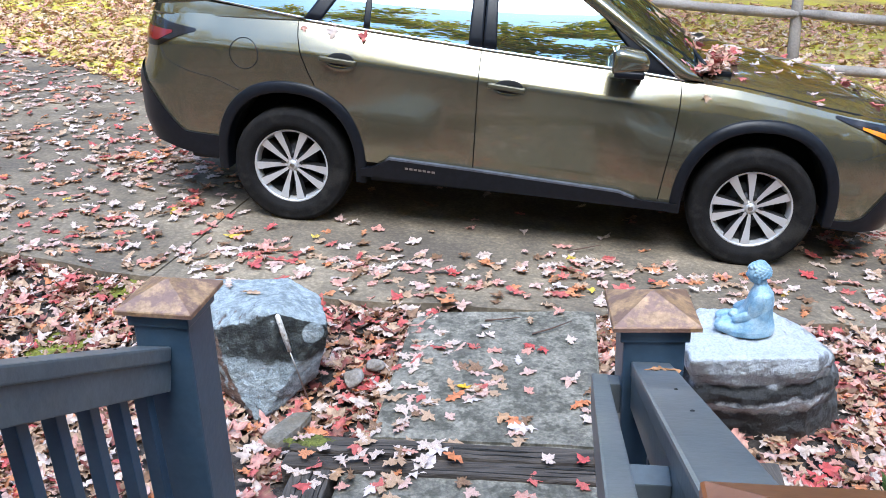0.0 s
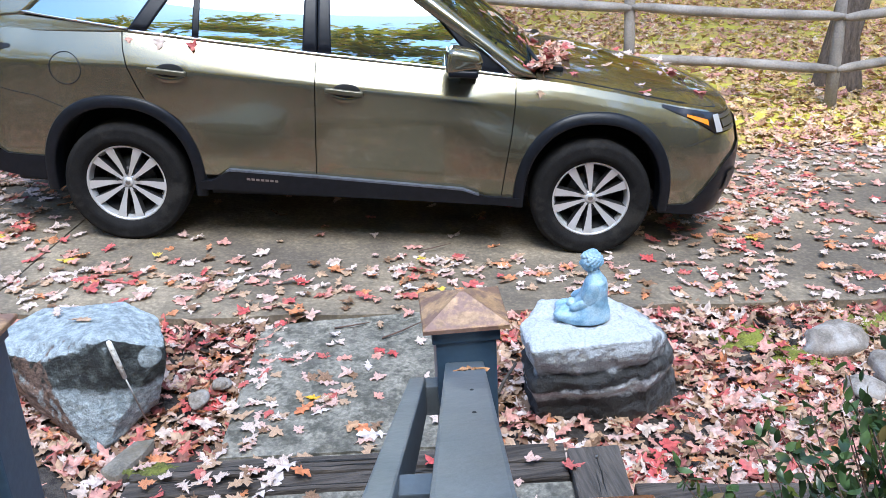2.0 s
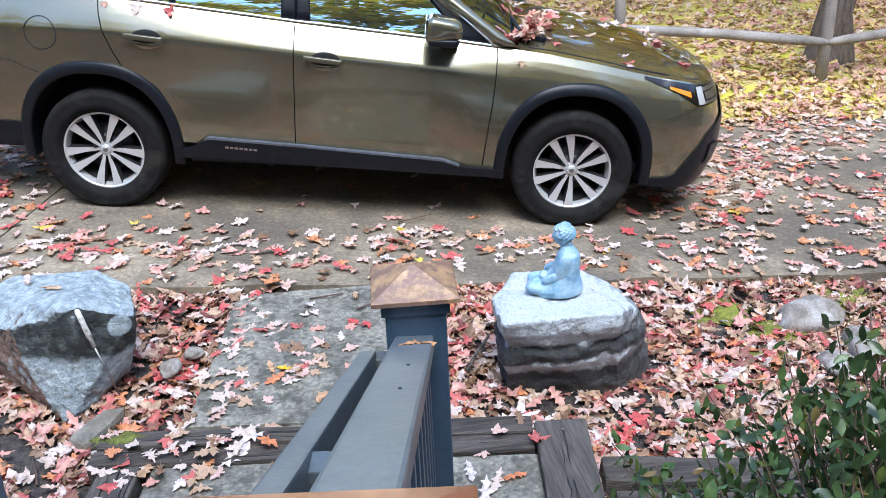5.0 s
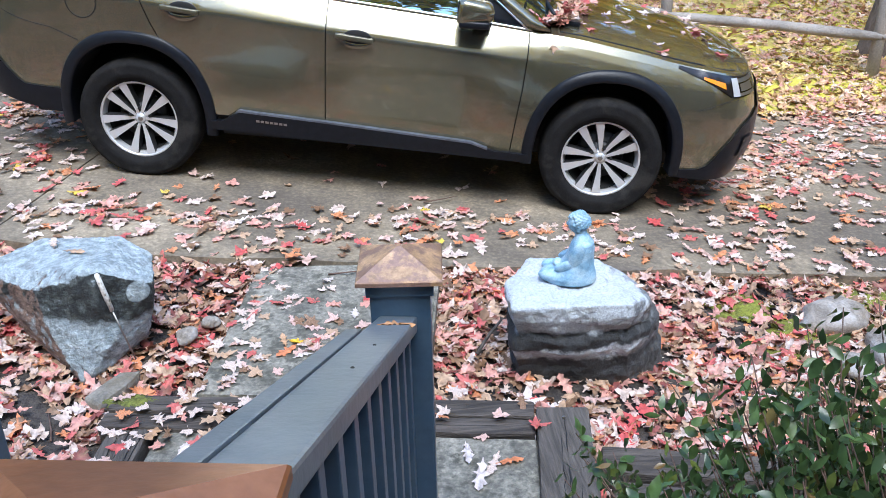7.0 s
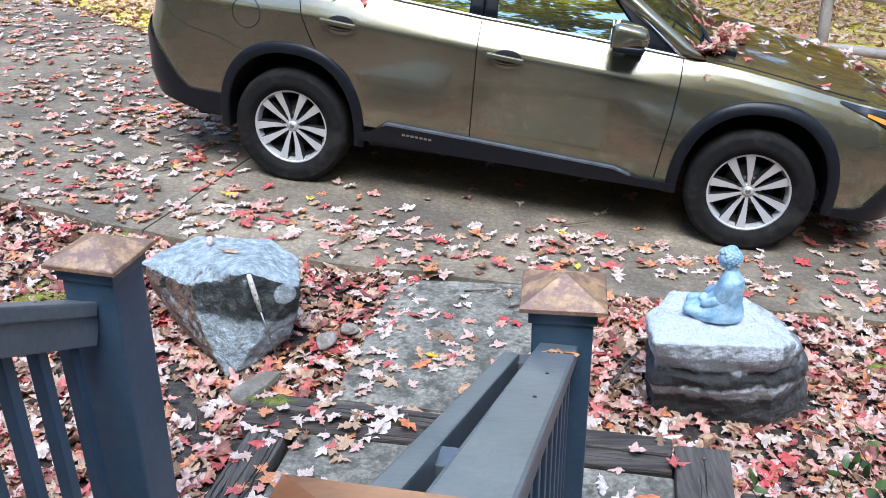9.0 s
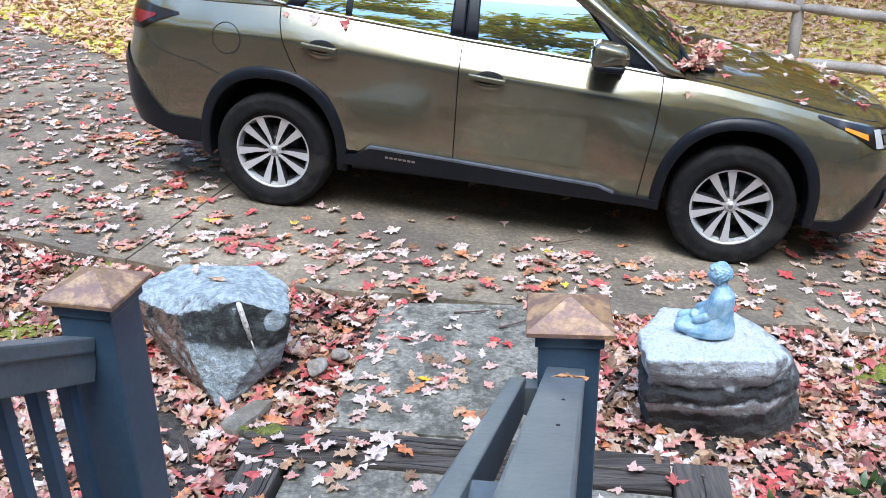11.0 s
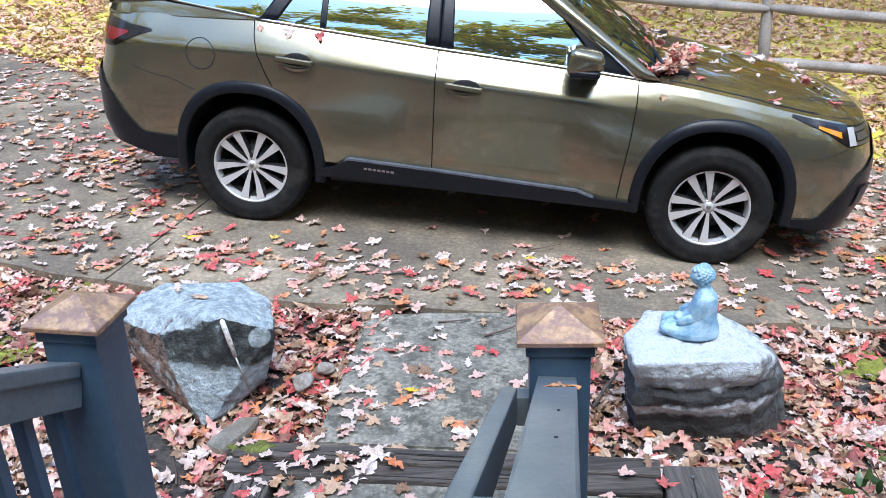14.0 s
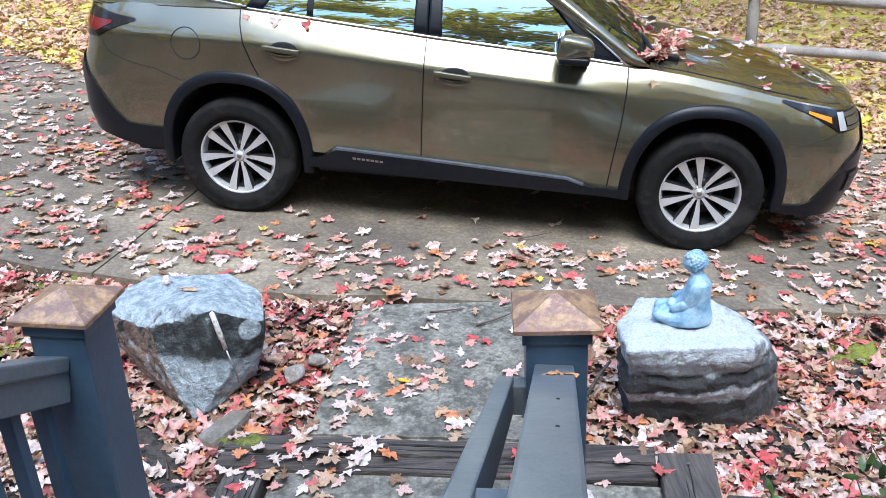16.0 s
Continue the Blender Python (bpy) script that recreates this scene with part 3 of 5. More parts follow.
def stair_post(x, y, base, eave, turn, lean, material, label):
    post = thing("stair_post", pose(x, y, base, 0, lean, turn), label, "post", "stair posts")
    h = eave - base
    part("shaft", box(0.14, 0.14, h - 0.03, 0.006, Matrix.Translation((0, 0, (h - 0.03) / 2))), M_PAINT, post)
    part("collar", box(0.156, 0.156, 0.035, 0.003, Matrix.Translation((0, 0, h - 0.03))), M_PAINT, post)
    part("cap", copper_cap(h, 0.196, material), material, post, "copper pyramid cap")
    return post


POST_R = (0.492, 1.938)
POST_L = (-0.693, 2.085)
POST_N = (0.262, 0.478)
stair_post(*POST_R, 0.0, 1.312, -5.0, 0, M_COPPER, "slate-blue square stair post with a tarnished copper cap")
stair_post(*POST_L, 0.0, 1.332, -10.0, 1.4, M_COPPER, "slate-blue square stair post with a tarnished copper cap")
stair_post(*POST_N, 0.1, 1.888, -8.8, 0, M_COPPER_NEW, "slate-blue stair post with a bright copper cap")


stair_post(-0.925, 0.475, 0.1, 1.96, -8.8, 0, M_COPPER_NEW, "slate-blue stair post with a bright copper cap")


def rail_run(low, high, outer, label, board):
    """A stair rail falling from high to low: flat top, edge board under it, balusters on the outer side."""
    low, high = Vector(low), Vector(high)
    along = (high - low).normalized()
    side = Vector((along.y, -along.x, 0)).normalized() * outer
    rail = thing("stair_rail", pose(0, 0, 0), label, "railing", "stair rails")
    part("top_rail", beam(low, high, 0.089, 0.038, 0.006), M_RAIL, rail, "flat top rail of grey painted wood")
    drop = Vector((0, 0, -0.060)) - side * (0.022 if board else 0.014)
    part("under_rail", beam(low + drop, high + drop, 0.040, 0.080, 0.004), M_RAIL, rail)
    foot = Vector((0, 0, -0.86))
    part("bottom_rail", beam(low + foot, high + foot, 0.038, 0.089, 0.004), M_PAINT, rail)
    n = int((high - low).xy.length / 0.108)
    for i in range(n):
        t = (i + 0.55) / n
        c = low.lerp(high, t) + side * 0.016
        b = box(0.034, 0.034, 0.90, 0.003, Matrix.Translation((c.x, c.y, c.z - 0.03 - 0.45)) @ Matrix.Rotation(TURN, 4, "Z"))
        part("baluster", b, M_PAINT, rail)
    if board:
        off = -side * 0.113 + Vector((0, 0, -0.070))
        a, b = low + off - along * 0.03, high + off
        part("grab_board", beam(a, b, 0.038, 0.089, 0.004), M_RAIL, rail, "grey grab board on blocks")
        for t in (-0.03, 0.62):
            c = low.lerp(high, t) - side * 0.069 + Vector((0, 0, -0.075))
            part("block", beam(c - side * 0.027, c + side * 0.027, 0.042, 0.08, 0.003), M_RAIL, rail)
    for t in (0.10, 0.30, 0.46):
        c = low.lerp(high, t) + Vector((0, 0, 0.0205)) + side * 0.01
        part("screw", cyl(0.0035, 0.0035, 0.0015, 10, m=Matrix.Translation(c)), M_BLACK, rail, "dark screw head")
    return rail


rail_run((0.479, 1.865, 1.191), (0.262, 0.56, 1.783), -1, "grey painted wooden stair rail with square balusters and grab board", True)
rail_run((-0.70, 2.01, 1.209), (-0.905, 0.55, 1.955), 1, "grey painted wooden stair rail with square balusters", False)


# ---- rocks and garden things ----
def hull_rock(points, cuts, rough, seed, strata=0.0, round_off=6):
    """A boulder: the hull of a few corners, roughened, with ledges where strata is given."""
    bm = bmesh.new()
    for p in points:
        bm.verts.new(p)
    r = bmesh.ops.convex_hull(bm, input=bm.verts[:])
    bmesh.ops.delete(bm, geom=[g for g in r["geom_interior"] if isinstance(g, bmesh.types.BMVert)], context="VERTS")
    bmesh.ops.triangulate(bm, faces=bm.faces[:])
    for _ in range(8):
        long = [e for e in bm.edges if e.calc_length() > cuts]
        if not long:
            break
        bmesh.ops.subdivide_edges(bm, edges=long, cuts=1)
        bmesh.ops.triangulate(bm, faces=bm.faces[:])
    for _ in range(round_off):
        bmesh.ops.smooth_vert(bm, verts=bm.verts[:], factor=0.5, use_axis_x=True, use_axis_y=True, use_axis_z=True)
    bm.normal_update()
    s = Vector((seed, seed * 2.0, 0))
    for v in bm.verts:
        n = noise.fractal(v.co * 5 + s, 0.8, 2.1, 3) * rough + noise.fractal(v.co * 22 + s, 0.7, 2.1, 4) * rough * 0.35
        v.co += v.normal * n
        if strata:
            q = v.co.z + 0.020 * noise.noise(v.co * 4 + s) - 0.03 * v.co.x + 0.016 * noise.noise(v.co * 17 + s)
            k = float(np.interp(q, [-0.1, 0.05, 0.075, 0.15, 0.18, 0.235, 0.26, 0.34, 0.5], [0.0, 0.012, -0.012, 0.004, 0.03, 0.022, -0.035, 0.012, 0.012])) * strata
            v.co += Vector((v.normal.x, v.normal.y, 0)) * k
    return bm


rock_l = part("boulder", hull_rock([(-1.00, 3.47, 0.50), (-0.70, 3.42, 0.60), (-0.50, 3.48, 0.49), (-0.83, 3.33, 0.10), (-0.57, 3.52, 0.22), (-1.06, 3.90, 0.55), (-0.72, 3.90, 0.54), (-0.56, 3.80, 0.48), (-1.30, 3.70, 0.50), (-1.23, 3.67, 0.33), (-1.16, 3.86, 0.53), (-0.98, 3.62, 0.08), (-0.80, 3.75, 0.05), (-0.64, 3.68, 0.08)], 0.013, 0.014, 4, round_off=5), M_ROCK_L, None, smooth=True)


tagged(rock_l, "pale blue-grey angular boulder with a dark patch and lichen", "boulder", "boulders by the path")
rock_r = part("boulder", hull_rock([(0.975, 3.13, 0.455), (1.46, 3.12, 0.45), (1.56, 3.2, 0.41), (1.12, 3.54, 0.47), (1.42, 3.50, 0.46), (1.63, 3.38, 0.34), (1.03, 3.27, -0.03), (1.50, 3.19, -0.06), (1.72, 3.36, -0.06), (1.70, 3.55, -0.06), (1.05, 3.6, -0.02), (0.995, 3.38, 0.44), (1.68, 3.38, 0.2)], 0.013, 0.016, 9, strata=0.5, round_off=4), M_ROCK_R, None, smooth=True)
tagged(rock_r, "layered grey boulder with pale top and dark ledges carrying a statue", "boulder", "boulders by the path")


def small_stone(x, y, z, sx, sy, sz, seed, label, material=M_STONE):
    bm = bmesh.new()
    bmesh.ops.create_icosphere(bm, subdivisions=3, radius=1)
    for v in bm.verts:
        v.co *= 1 + 0.28 * noise.noise(v.co * 1.3 + Vector((seed, 0, 0)))
        v.co.z = max(v.co.z, -0.5)
    bmesh.ops.scale(bm, vec=(sx, sy, sz), verts=bm.verts)
    ob = part("stone", bm, material, None, m=pose(x, y, z, 0, 0, seed * 37), smooth=True)
    return tagged(ob, label, "stone", "loose stones")


small_stone(-0.42, 3.55, 0.185, 0.060, 0.042, 0.035, 2, "rounded brown stone among leaves")
small_stone(-0.33, 3.66, 0.18, 0.035, 0.045, 0.03, 3, "grey stone among leaves")
small_stone(2.70, 3.68, -0.06, 0.19, 0.13, 0.10, 5, "flat brown fieldstone in the leaf bed")
small_stone(2.82, 3.42, -0.08, 0.13, 0.08, 0.08, 7, "grey fieldstone in the leaf bed")
small_stone(2.62, 3.30, -0.08, 0.10, 0.08, 0.05, 8, "flat grey fieldstone in the leaf bed")
flag = part("flat_stone", hull_rock([(-0.80, 3.16, 0.165), (-0.71, 3.09, 0.16), (-0.59, 3.23, 0.18), (-0.56, 3.34, 0.18), (-0.66, 3.35, 0.18), (-0.80, 3.16, 0.06), (-0.71, 3.1, 0.06), (-0.58, 3.32, 0.06)], 0.04, 0.006, 21), M_FLAG, None)
tagged(flag, "flat grey stone beside the timber edging", "stone", "loose stones")

# slim stake leaning on the boulder
stake = thing("garden_stake", pose(0, 0, 0), "slim metal garden stake with a weathered white handle, leaning on boulder", "stake")
s0, s1, s2 = Vector((-0.60, 3.36, 0.20)), Vector((-0.655, 3.365, 0.44)), Vector((-0.69, 3.375, 0.61))
part("rod", mesh_of("rod", *tube([s0, s1], [0.004, 0.004], 8)), M_STEEL, stake)
part("handle", mesh_of("handle", *tube([s1, s1.lerp(s2, 0.25), s1.lerp(s2, 0.27), s2.lerp(s1, 0.04), s2], [0.009, 0.010, 0.012, 0.011, 0.006], 10)), M_WHITEPOLE, stake, "weathered white handle")


def statue_mesh():
    """Seated figure facing -x, about 0.37 m high, as one closed mesh."""
    bm = bmesh.new()

    def blob(c, r, sub=3, tilt=0.0, fold=0.0):
        t = bmesh.new()
        bmesh.ops.create_icosphere(t, subdivisions=sub, radius=1)
        for v in t.verts:
            k = 1 + fold * math.sin(v.co.z * 16 + v.co.x * 7)
            v.co = Vector((v.co.x * r[0] * k, v.co.y * r[1] * k, v.co.z * r[2]))
        t.transform(Matrix.Translation(c) @ Matrix.Rotation(tilt, 4, "Y"))
        return t
    robe = bmesh.new()
    rings = []
    for z, cx, rx, ry in ((0.0, -0.015, 0.118, 0.112), (0.028, -0.018, 0.122, 0.116), (0.055, 0.0, 0.098, 0.108), (0.085, 0.016, 0.076, 0.100), (0.125, 0.028, 0.062, 0.093), (0.175, 0.036, 0.054, 0.089), (0.208, 0.038, 0.047, 0.080), (0.232, 0.036, 0.034, 0.052), (0.256, 0.030, 0.026, 0.029), (0.285, 0.022, 0.026, 0.028)):
        ring = []
        for k in range(40):
            t = 2 * math.pi * k / 40
            fold = 1 + (0.022 * math.sin(9 * t + z * 40) if 0.03 < z < 0.2 else 0.0)
            ring.append(robe.verts.new((cx + rx * fold * math.cos(t), ry * fold * math.sin(t), z)))
        rings.append(ring)
    for a, b in zip(rings[:-1], rings[1:]):
        for k in range(40):
            robe.faces.new((a[k], a[(k + 1) % 40], b[(k + 1) % 40], b[k]))
    robe.faces.new(rings[0][::-1])
    robe.faces.new(rings[-1])
    bits = [robe, blob((-0.088, -0.058, 0.034), (0.056, 0.046, 0.034), 3), blob((-0.088, 0.058, 0.034), (0.056, 0.046, 0.034), 3), blob((-0.060, 0, 0.045), (0.062, 0.07, 0.026), 3),
            blob((0.020, -0.084, 0.160), (0.030, 0.020, 0.072), 3, 0.2), blob((0.020, 0.084, 0.160), (0.030, 0.020, 0.072), 3, 0.2),
            blob((-0.022, -0.080, 0.100), (0.056, 0.020, 0.024), 3, -0.45), blob((-0.022, 0.080, 0.100), (0.056, 0.020, 0.024), 3, -0.45), blob((-0.066, 0, 0.078), (0.022, 0.040, 0.024), 3),
            blob((0.026, 0, 0.258), (0.025, 0.027, 0.036), 3), blob((0.014, 0, 0.305), (0.044, 0.041, 0.052), 3), blob((-0.028, 0, 0.300), (0.008, 0.007, 0.012), 2), blob((0.022, 0, 0.355), (0.027, 0.027, 0.022), 3),
            blob((0.020, -0.041, 0.292), (0.009, 0.006, 0.024), 2), blob((0.020, 0.041, 0.292), (0.009, 0.006, 0.024), 2)]
    golden = math.pi * (3 - math.sqrt(5))
    for i in range(150):
        z = 1 - 2 * (i + 0.5) / 150
        r = math.sqrt(1 - z * z)
        p = Vector((r * math.cos(i * golden), r * math.sin(i * golden), z))
        if p.x < -0.35 and p.z < 0.45 or p.z < -0.35:
            continue
        bits.append(blob((0.018 + p.x * 0.045, p.y * 0.042, 0.312 + p.z * 0.050), (0.0092, 0.0092, 0.0092), 2))
    return merge(bm, *bits)


statue = part("garden_statue", statue_mesh(), M_STATUE, None, m=pose(1.268, 3.345, 0.462, 0, 0, -20) @ Matrix.Diagonal((0.97, 0.78, 0.84, 1)), smooth=True)
for kind_, key in (("REMESH", "fuse"), ("SMOOTH", "soften")):
    statue.modifiers.new(key, kind_)
statue.modifiers["fuse"].mode, statue.modifiers["fuse"].voxel_size, statue.modifiers["fuse"].use_smooth_shade = "VOXEL", 0.0025, True
statue.modifiers["soften"].factor, statue.modifiers["soften"].iterations = 0.25, 1
tagged(statue, "powder-blue weathered seated garden statue on a boulder", "statue")


# ---- fence and tree ----
def fence_z(x):
    return -0.06 - 0.075 * (x - 5.17) if x < 5.17 else -0.06


FENCE = [(-1.2, 10.45), (0.35, 9.8), (1.85, 9.16), (3.40, 8.50), (5.17, 7.75), (7.3, 8.35), (9.6, 9.0)]
fence = thing("split_rail_fence", pose(0, 0, 0), "weathered grey wooden post-and-rail fence round the lawn", "fence")
for i, (fx, fy) in enumerate(FENCE):
    z = fence_z(fx)
    vs, fs = tube([(fx, fy, z - 0.1), (fx + 0.004, fy, z + 0.5), (fx - 0.004, fy, z + 1.02), (fx - 0.004, fy, z + 1.06)], [0.058, 0.054, 0.052, 0.036], 12)
    part("post", mesh_of("post", [Vector(v) + noise.noise_vector(Vector(v) * 6) * 0.008 for v in vs], fs), M_FENCE, fence)
    if i + 1 < len(FENCE):
        hx, hy = FENCE[i + 1]
        for k, h in enumerate((0.385, 0.86)):
            a, b = Vector((fx, fy - 0.05, z + h)), Vector((hx, hy - 0.05, fence_z(hx) + h + 0.01 * (i % 2)))
            pts = [a.lerp(b, t) + noise.noise_vector(Vector((i, k, t * 2))) * 0.02 for t in (0, 0.03, 0.1, 0.3, 0.5, 0.7, 0.9, 0.97, 1)]
            part("rail", mesh_of("rail", *tube(pts, [0.025, 0.036, 0.046, 0.048, 0.046, 0.050, 0.047, 0.036, 0.025], 10)), M_FENCE, fence)


def leaf_fan(size, n=1):
    """Outline of a lobed leaf, unit length."""
    ang = np.array([-90, -66, -50, -42, -30, -14, -2, 6, 13, 21, 30, 41, 52, 62, 70, 80, 90])
    rad = np.array([0.20, 0.34, 0.58, 0.56, 0.42, 0.56, 0.74, 0.84, 0.98, 0.82, 0.64, 0.47, 0.60, 0.72, 0.76, 0.84, 1.06])
    a = np.concatenate([ang, 180 - ang[1:-1][::-1]])
    r = np.concatenate([rad, rad[1:-1][::-1]])
    return np.stack([r * np.cos(np.radians(a)), r * np.sin(np.radians(a))], -1) * 0.55 * size


def oak_fan():
    y = np.array([-0.75, -0.52, -0.44, -0.30, -0.14, 0.00, 0.10, 0.24, 0.42, 0.48, 0.66])
    x = np.array([0.03, 0.07, 0.29, 0.16, 0.20, 0.46, 0.19, 0.21, 0.41, 0.20, 0.22])
    p = [(0, -0.8)] + list(zip(x, y)) + [(0, 0.85)] + list(zip(-x[::-1], y[::-1]))
    return np.array(p) * 0.72


OVAL = np.array([(0.0, -1.0), (0.30, -0.6), (0.42, -0.1), (0.33, 0.4), (0.0, 1.0), (-0.33, 0.4), (-0.42, -0.1), (-0.30, -0.6)]) * 0.5
MAPLE, OAK = leaf_fan(1.0), oak_fan()


def leaf_mesh(name, pos, size, shape, tilt=0.35, curl=0.5, rng=RNG, normal=None):
    """One mesh of many leaves: a fan each, turned at random, tilted and curled."""
    k, m = len(shape), len(pos)
    yaw = rng.uniform(0, 2 * np.pi, m)
    if normal is None:
        nrm = np.stack([rng.normal(0, tilt, m), rng.normal(0, tilt, m), np.ones(m)], -1)
    else:
        nrm = normal + rng.normal(0, tilt, (m, 3))
    nrm /= np.linalg.norm(nrm, axis=1, keepdims=True)
    u = np.stack([np.cos(yaw), np.sin(yaw), np.zeros(m)], -1)
    u -= nrm * (u * nrm).sum(1, keepdims=True)
    u /= np.linalg.norm(u, axis=1, keepdims=True) + 1e-9
    w = np.cross(nrm, u)
    sh = np.concatenate([np.zeros((1, 2)), shape])
    c1, c2 = rng.normal(0, curl, m), rng.normal(0.25 * curl, curl, m)
    lz = c1[:, None] * sh[None, :, 0] ** 2 + c2[:, None] * sh[None, :, 1] ** 2 + rng.normal(0, 0.04, (m, k + 1))
    squeeze = rng.uniform(0.65, 1.0, (m, 1))
    P = pos[:, None, :] + size[:, None, None] * ((sh[None, :, 0] * squeeze)[:, :, None] * u[:, None, :] + sh[None, :, 1, None] * w[:, None, :] + lz[:, :, None] * nrm[:, None, :])
    base = (np.arange(m) * (k + 1))[:, None, None]
    tri = np.stack([np.zeros(k, int), 1 + np.arange(k), 1 + (np.arange(k) + 1) % k], -1)[None]
    F = (base + tri).reshape(-1, 3)
    me = bpy.data.meshes.new(name)
    V = P.reshape(-1, 3)
    me.vertices.add(len(V))
    me.vertices.foreach_set("co", V.astype(np.float32).ravel())
    me.loops.add(F.size)
    me.loops.foreach_set("vertex_index", F.astype(np.int32).ravel())
    me.polygons.add(len(F))
    me.polygons.foreach_set("loop_start", np.arange(0, F.size, 3, dtype=np.int32))
    me.update(calc_edges=True)
    me.validate()
    me.polygons.foreach_set("use_smooth", [True] * len(me.polygons))
    return me


def tree(x, y, z, height, radius, seed, leaves, label, lean=(0, 0), crown=True):
    """Tapered trunk with limbs and a crown of many leaf clumps."""
    rng = np.random.default_rng(seed)
    t = thing("tree", pose(x, y, z), label, "tree", "autumn trees")
    top = Vector((lean[0], lean[1], height * 0.9))
    pts = [Vector((0, 0, -0.2)), Vector((0, 0, 0.05)), Vector((0, 0, 0.5))] + [top * f + Vector((rng.normal(0, 0.12), rng.normal(0, 0.12), 0)) for f in (0.25, 0.5, 0.75, 1.0)]
    rs = [radius * 1.7, radius * 1.45, radius, radius * 0.8, radius * 0.55, radius * 0.3, 0.03]
    vs, fs = tube(pts, rs, 16)
    vs = [Vector(v) + noise.noise_vector(Vector(v) * 3 + Vector((seed, 0, 0))) * radius * 0.18 for v in vs]
    part("trunk", mesh_of("trunk", vs, fs), M_BARK, t)
    if not crown:
        return t
    cents = []
    for i in range(11):
        f = 0.32 + 0.6 * i / 11
        a = i * 2.4 + rng.uniform(0, 0.6)
        reach = height * 0.33 * (1 - 0.55 * f) + 0.8
        s = top * f
        e = s + Vector((math.cos(a) * reach, math.sin(a) * reach, reach * 0.6))
        mid = s.lerp(e, 0.5) + Vector((0, 0, reach * 0.12))
        part("limb", mesh_of("limb", *tube([s, mid, e], [radius * 0.35 * (1.1 - f), radius * 0.2 * (1.1 - f), 0.015], 8)), M_BARK, t)
        cents += [np.array(s.lerp(e, q)) for q in (0.45, 0.7, 0.9, 1.05)]
    cents.append(np.array(top))
    cents = np.array(cents)
    pick = rng.integers(0, len(cents), leaves)
    pos = cents[pick] + rng.normal(0, 0.42, (leaves, 3)) * np.array([1, 1, 0.8])
    part("crown", leaf_mesh("crown", pos, rng.uniform(0.2, 0.42, leaves), OVAL * np.array([1.7, 1.0]), 0.8, 0.3, rng), M_CROWN, t, "yellow and green autumn leaves")
    return t


tree(5.66, 8.42, float(ground_z(5.66, 8.42)), 12, 0.17, 3, 2500, "thick grey-brown tree trunk behind the fence")
for i, (tx, ty, th, tr) in enumerate([(-9.5, -6.5, 14.5, 0.25), (-5.5, -8.5, 15.5, 0.3), (-1.2, -8.8, 14.2, 0.25), (3.2, -8.0, 13.2, 0.28), (7.5, -8.6, 13.6, 0.25), (12.0, -6.0, 14.0, 0.3), (-13, 0.0, 13, 0.3)]):
    tree(tx, ty, 0.0, th, tr, 40 + i, 4200, "tall autumn tree with yellow and green leaves behind the house side")
for i, (tx, ty, th, tr) in enumerate([(-7.0, 17.5, 12.0, 0.25), (-2.5, 19.0, 12.5, 0.25), (2.0, 17.5, 12.0, 0.28), (6.0, 18.5, 12.5, 0.25), (10.5, 17.0, 12.0, 0.3), (15.0, 13.0, 12.0, 0.25), (18.0, 7.0, 12.0, 0.3)]):
    tree(tx, ty, float(ground_z(tx, ty)), th, tr, 60 + i, 7000, "yellow autumn tree at the edge of the woods")

# far woods all round, and an unseen plain house wall added behind the camera to block low sky light
wood_rng = np.random.default_rng(77)
wn = 26000
wa = wood_rng.uniform(0, 2 * np.pi, wn)
wr = 27 + wood_rng.normal(0, 2.0, wn)
wh = wood_rng.uniform(0, 1, wn) ** 1.2 * (11 + 2.5 * np.sin(wa * 9) + 1.5 * np.sin(wa * 23))
wpos = np.stack([wr * np.cos(wa), 5 + wr * np.sin(wa), wh + 0.2], -1)
wpos[:, 2] += ground_z(wpos[:, 0], wpos[:, 1]) * 0.5
DIAMOND = np.array([(0.0, -0.6), (0.45, 0.0), (0.0, 0.6), (-0.45, 0.0)])
woods = part("far_woods", leaf_mesh("far_woods", wpos, wood_rng.uniform(0.7, 1.6, wn), DIAMOND, 0.9, 0.2, wood_rng), M_CROWN, None)
tagged(woods, "belt of yellow and green autumn woods in the distance", "woods", kind="stuff")
house = tagged(new("house"), "plain grey sided house wall, unseen, added behind the stair to block low light", "house", kind="structure")
part("wall", box(13.0, 0.25, 2.9, 0.01, pose(1.0, -2.25, 1.5, 0, 0, -8.8)), M_SIDING, house)
part("roof", box(13.6, 1.2, 0.18, 0.01, pose(1.0, -2.5, 3.05, 18, 0, -8.8)), M_ROCK_DARK, house)

# ---- the car ----
CX, CY, CZ = Vector((0.984, -0.154, -0.093)), Vector((0.155, 0.988, 0.0)), Vector((0.091, -0.014, 0.996))
CO = Vector((0.550, 5.956, 0.166))
CAR = Matrix(((CX.x, CY.x, CZ.x, CO.x), (CX.y, CY.y, CZ.y, CO.y), (CX.z, CY.z, CZ.z, CO.z), (0, 0, 0, 1)))
car = thing("car", CAR, "olive-green metallic estate car with black cladding and alloy wheels", "car")
HUB, HZ, EDGE = 1.3725, 0.362, 1.85


def belt(c):
    return np.interp(c, [-2.85, -2.2, -1.85, -1.3, -0.255, 0.6, 0.9, 1.2, 1.5, 1.7, 1.85, 2.1, 2.4, 2.85], [1.12, 1.20, 1.245, 1.237, 1.148, 1.088, 1.062, 1.032, 0.985, 0.948, 0.925, 0.90, 0.885, 0.875])


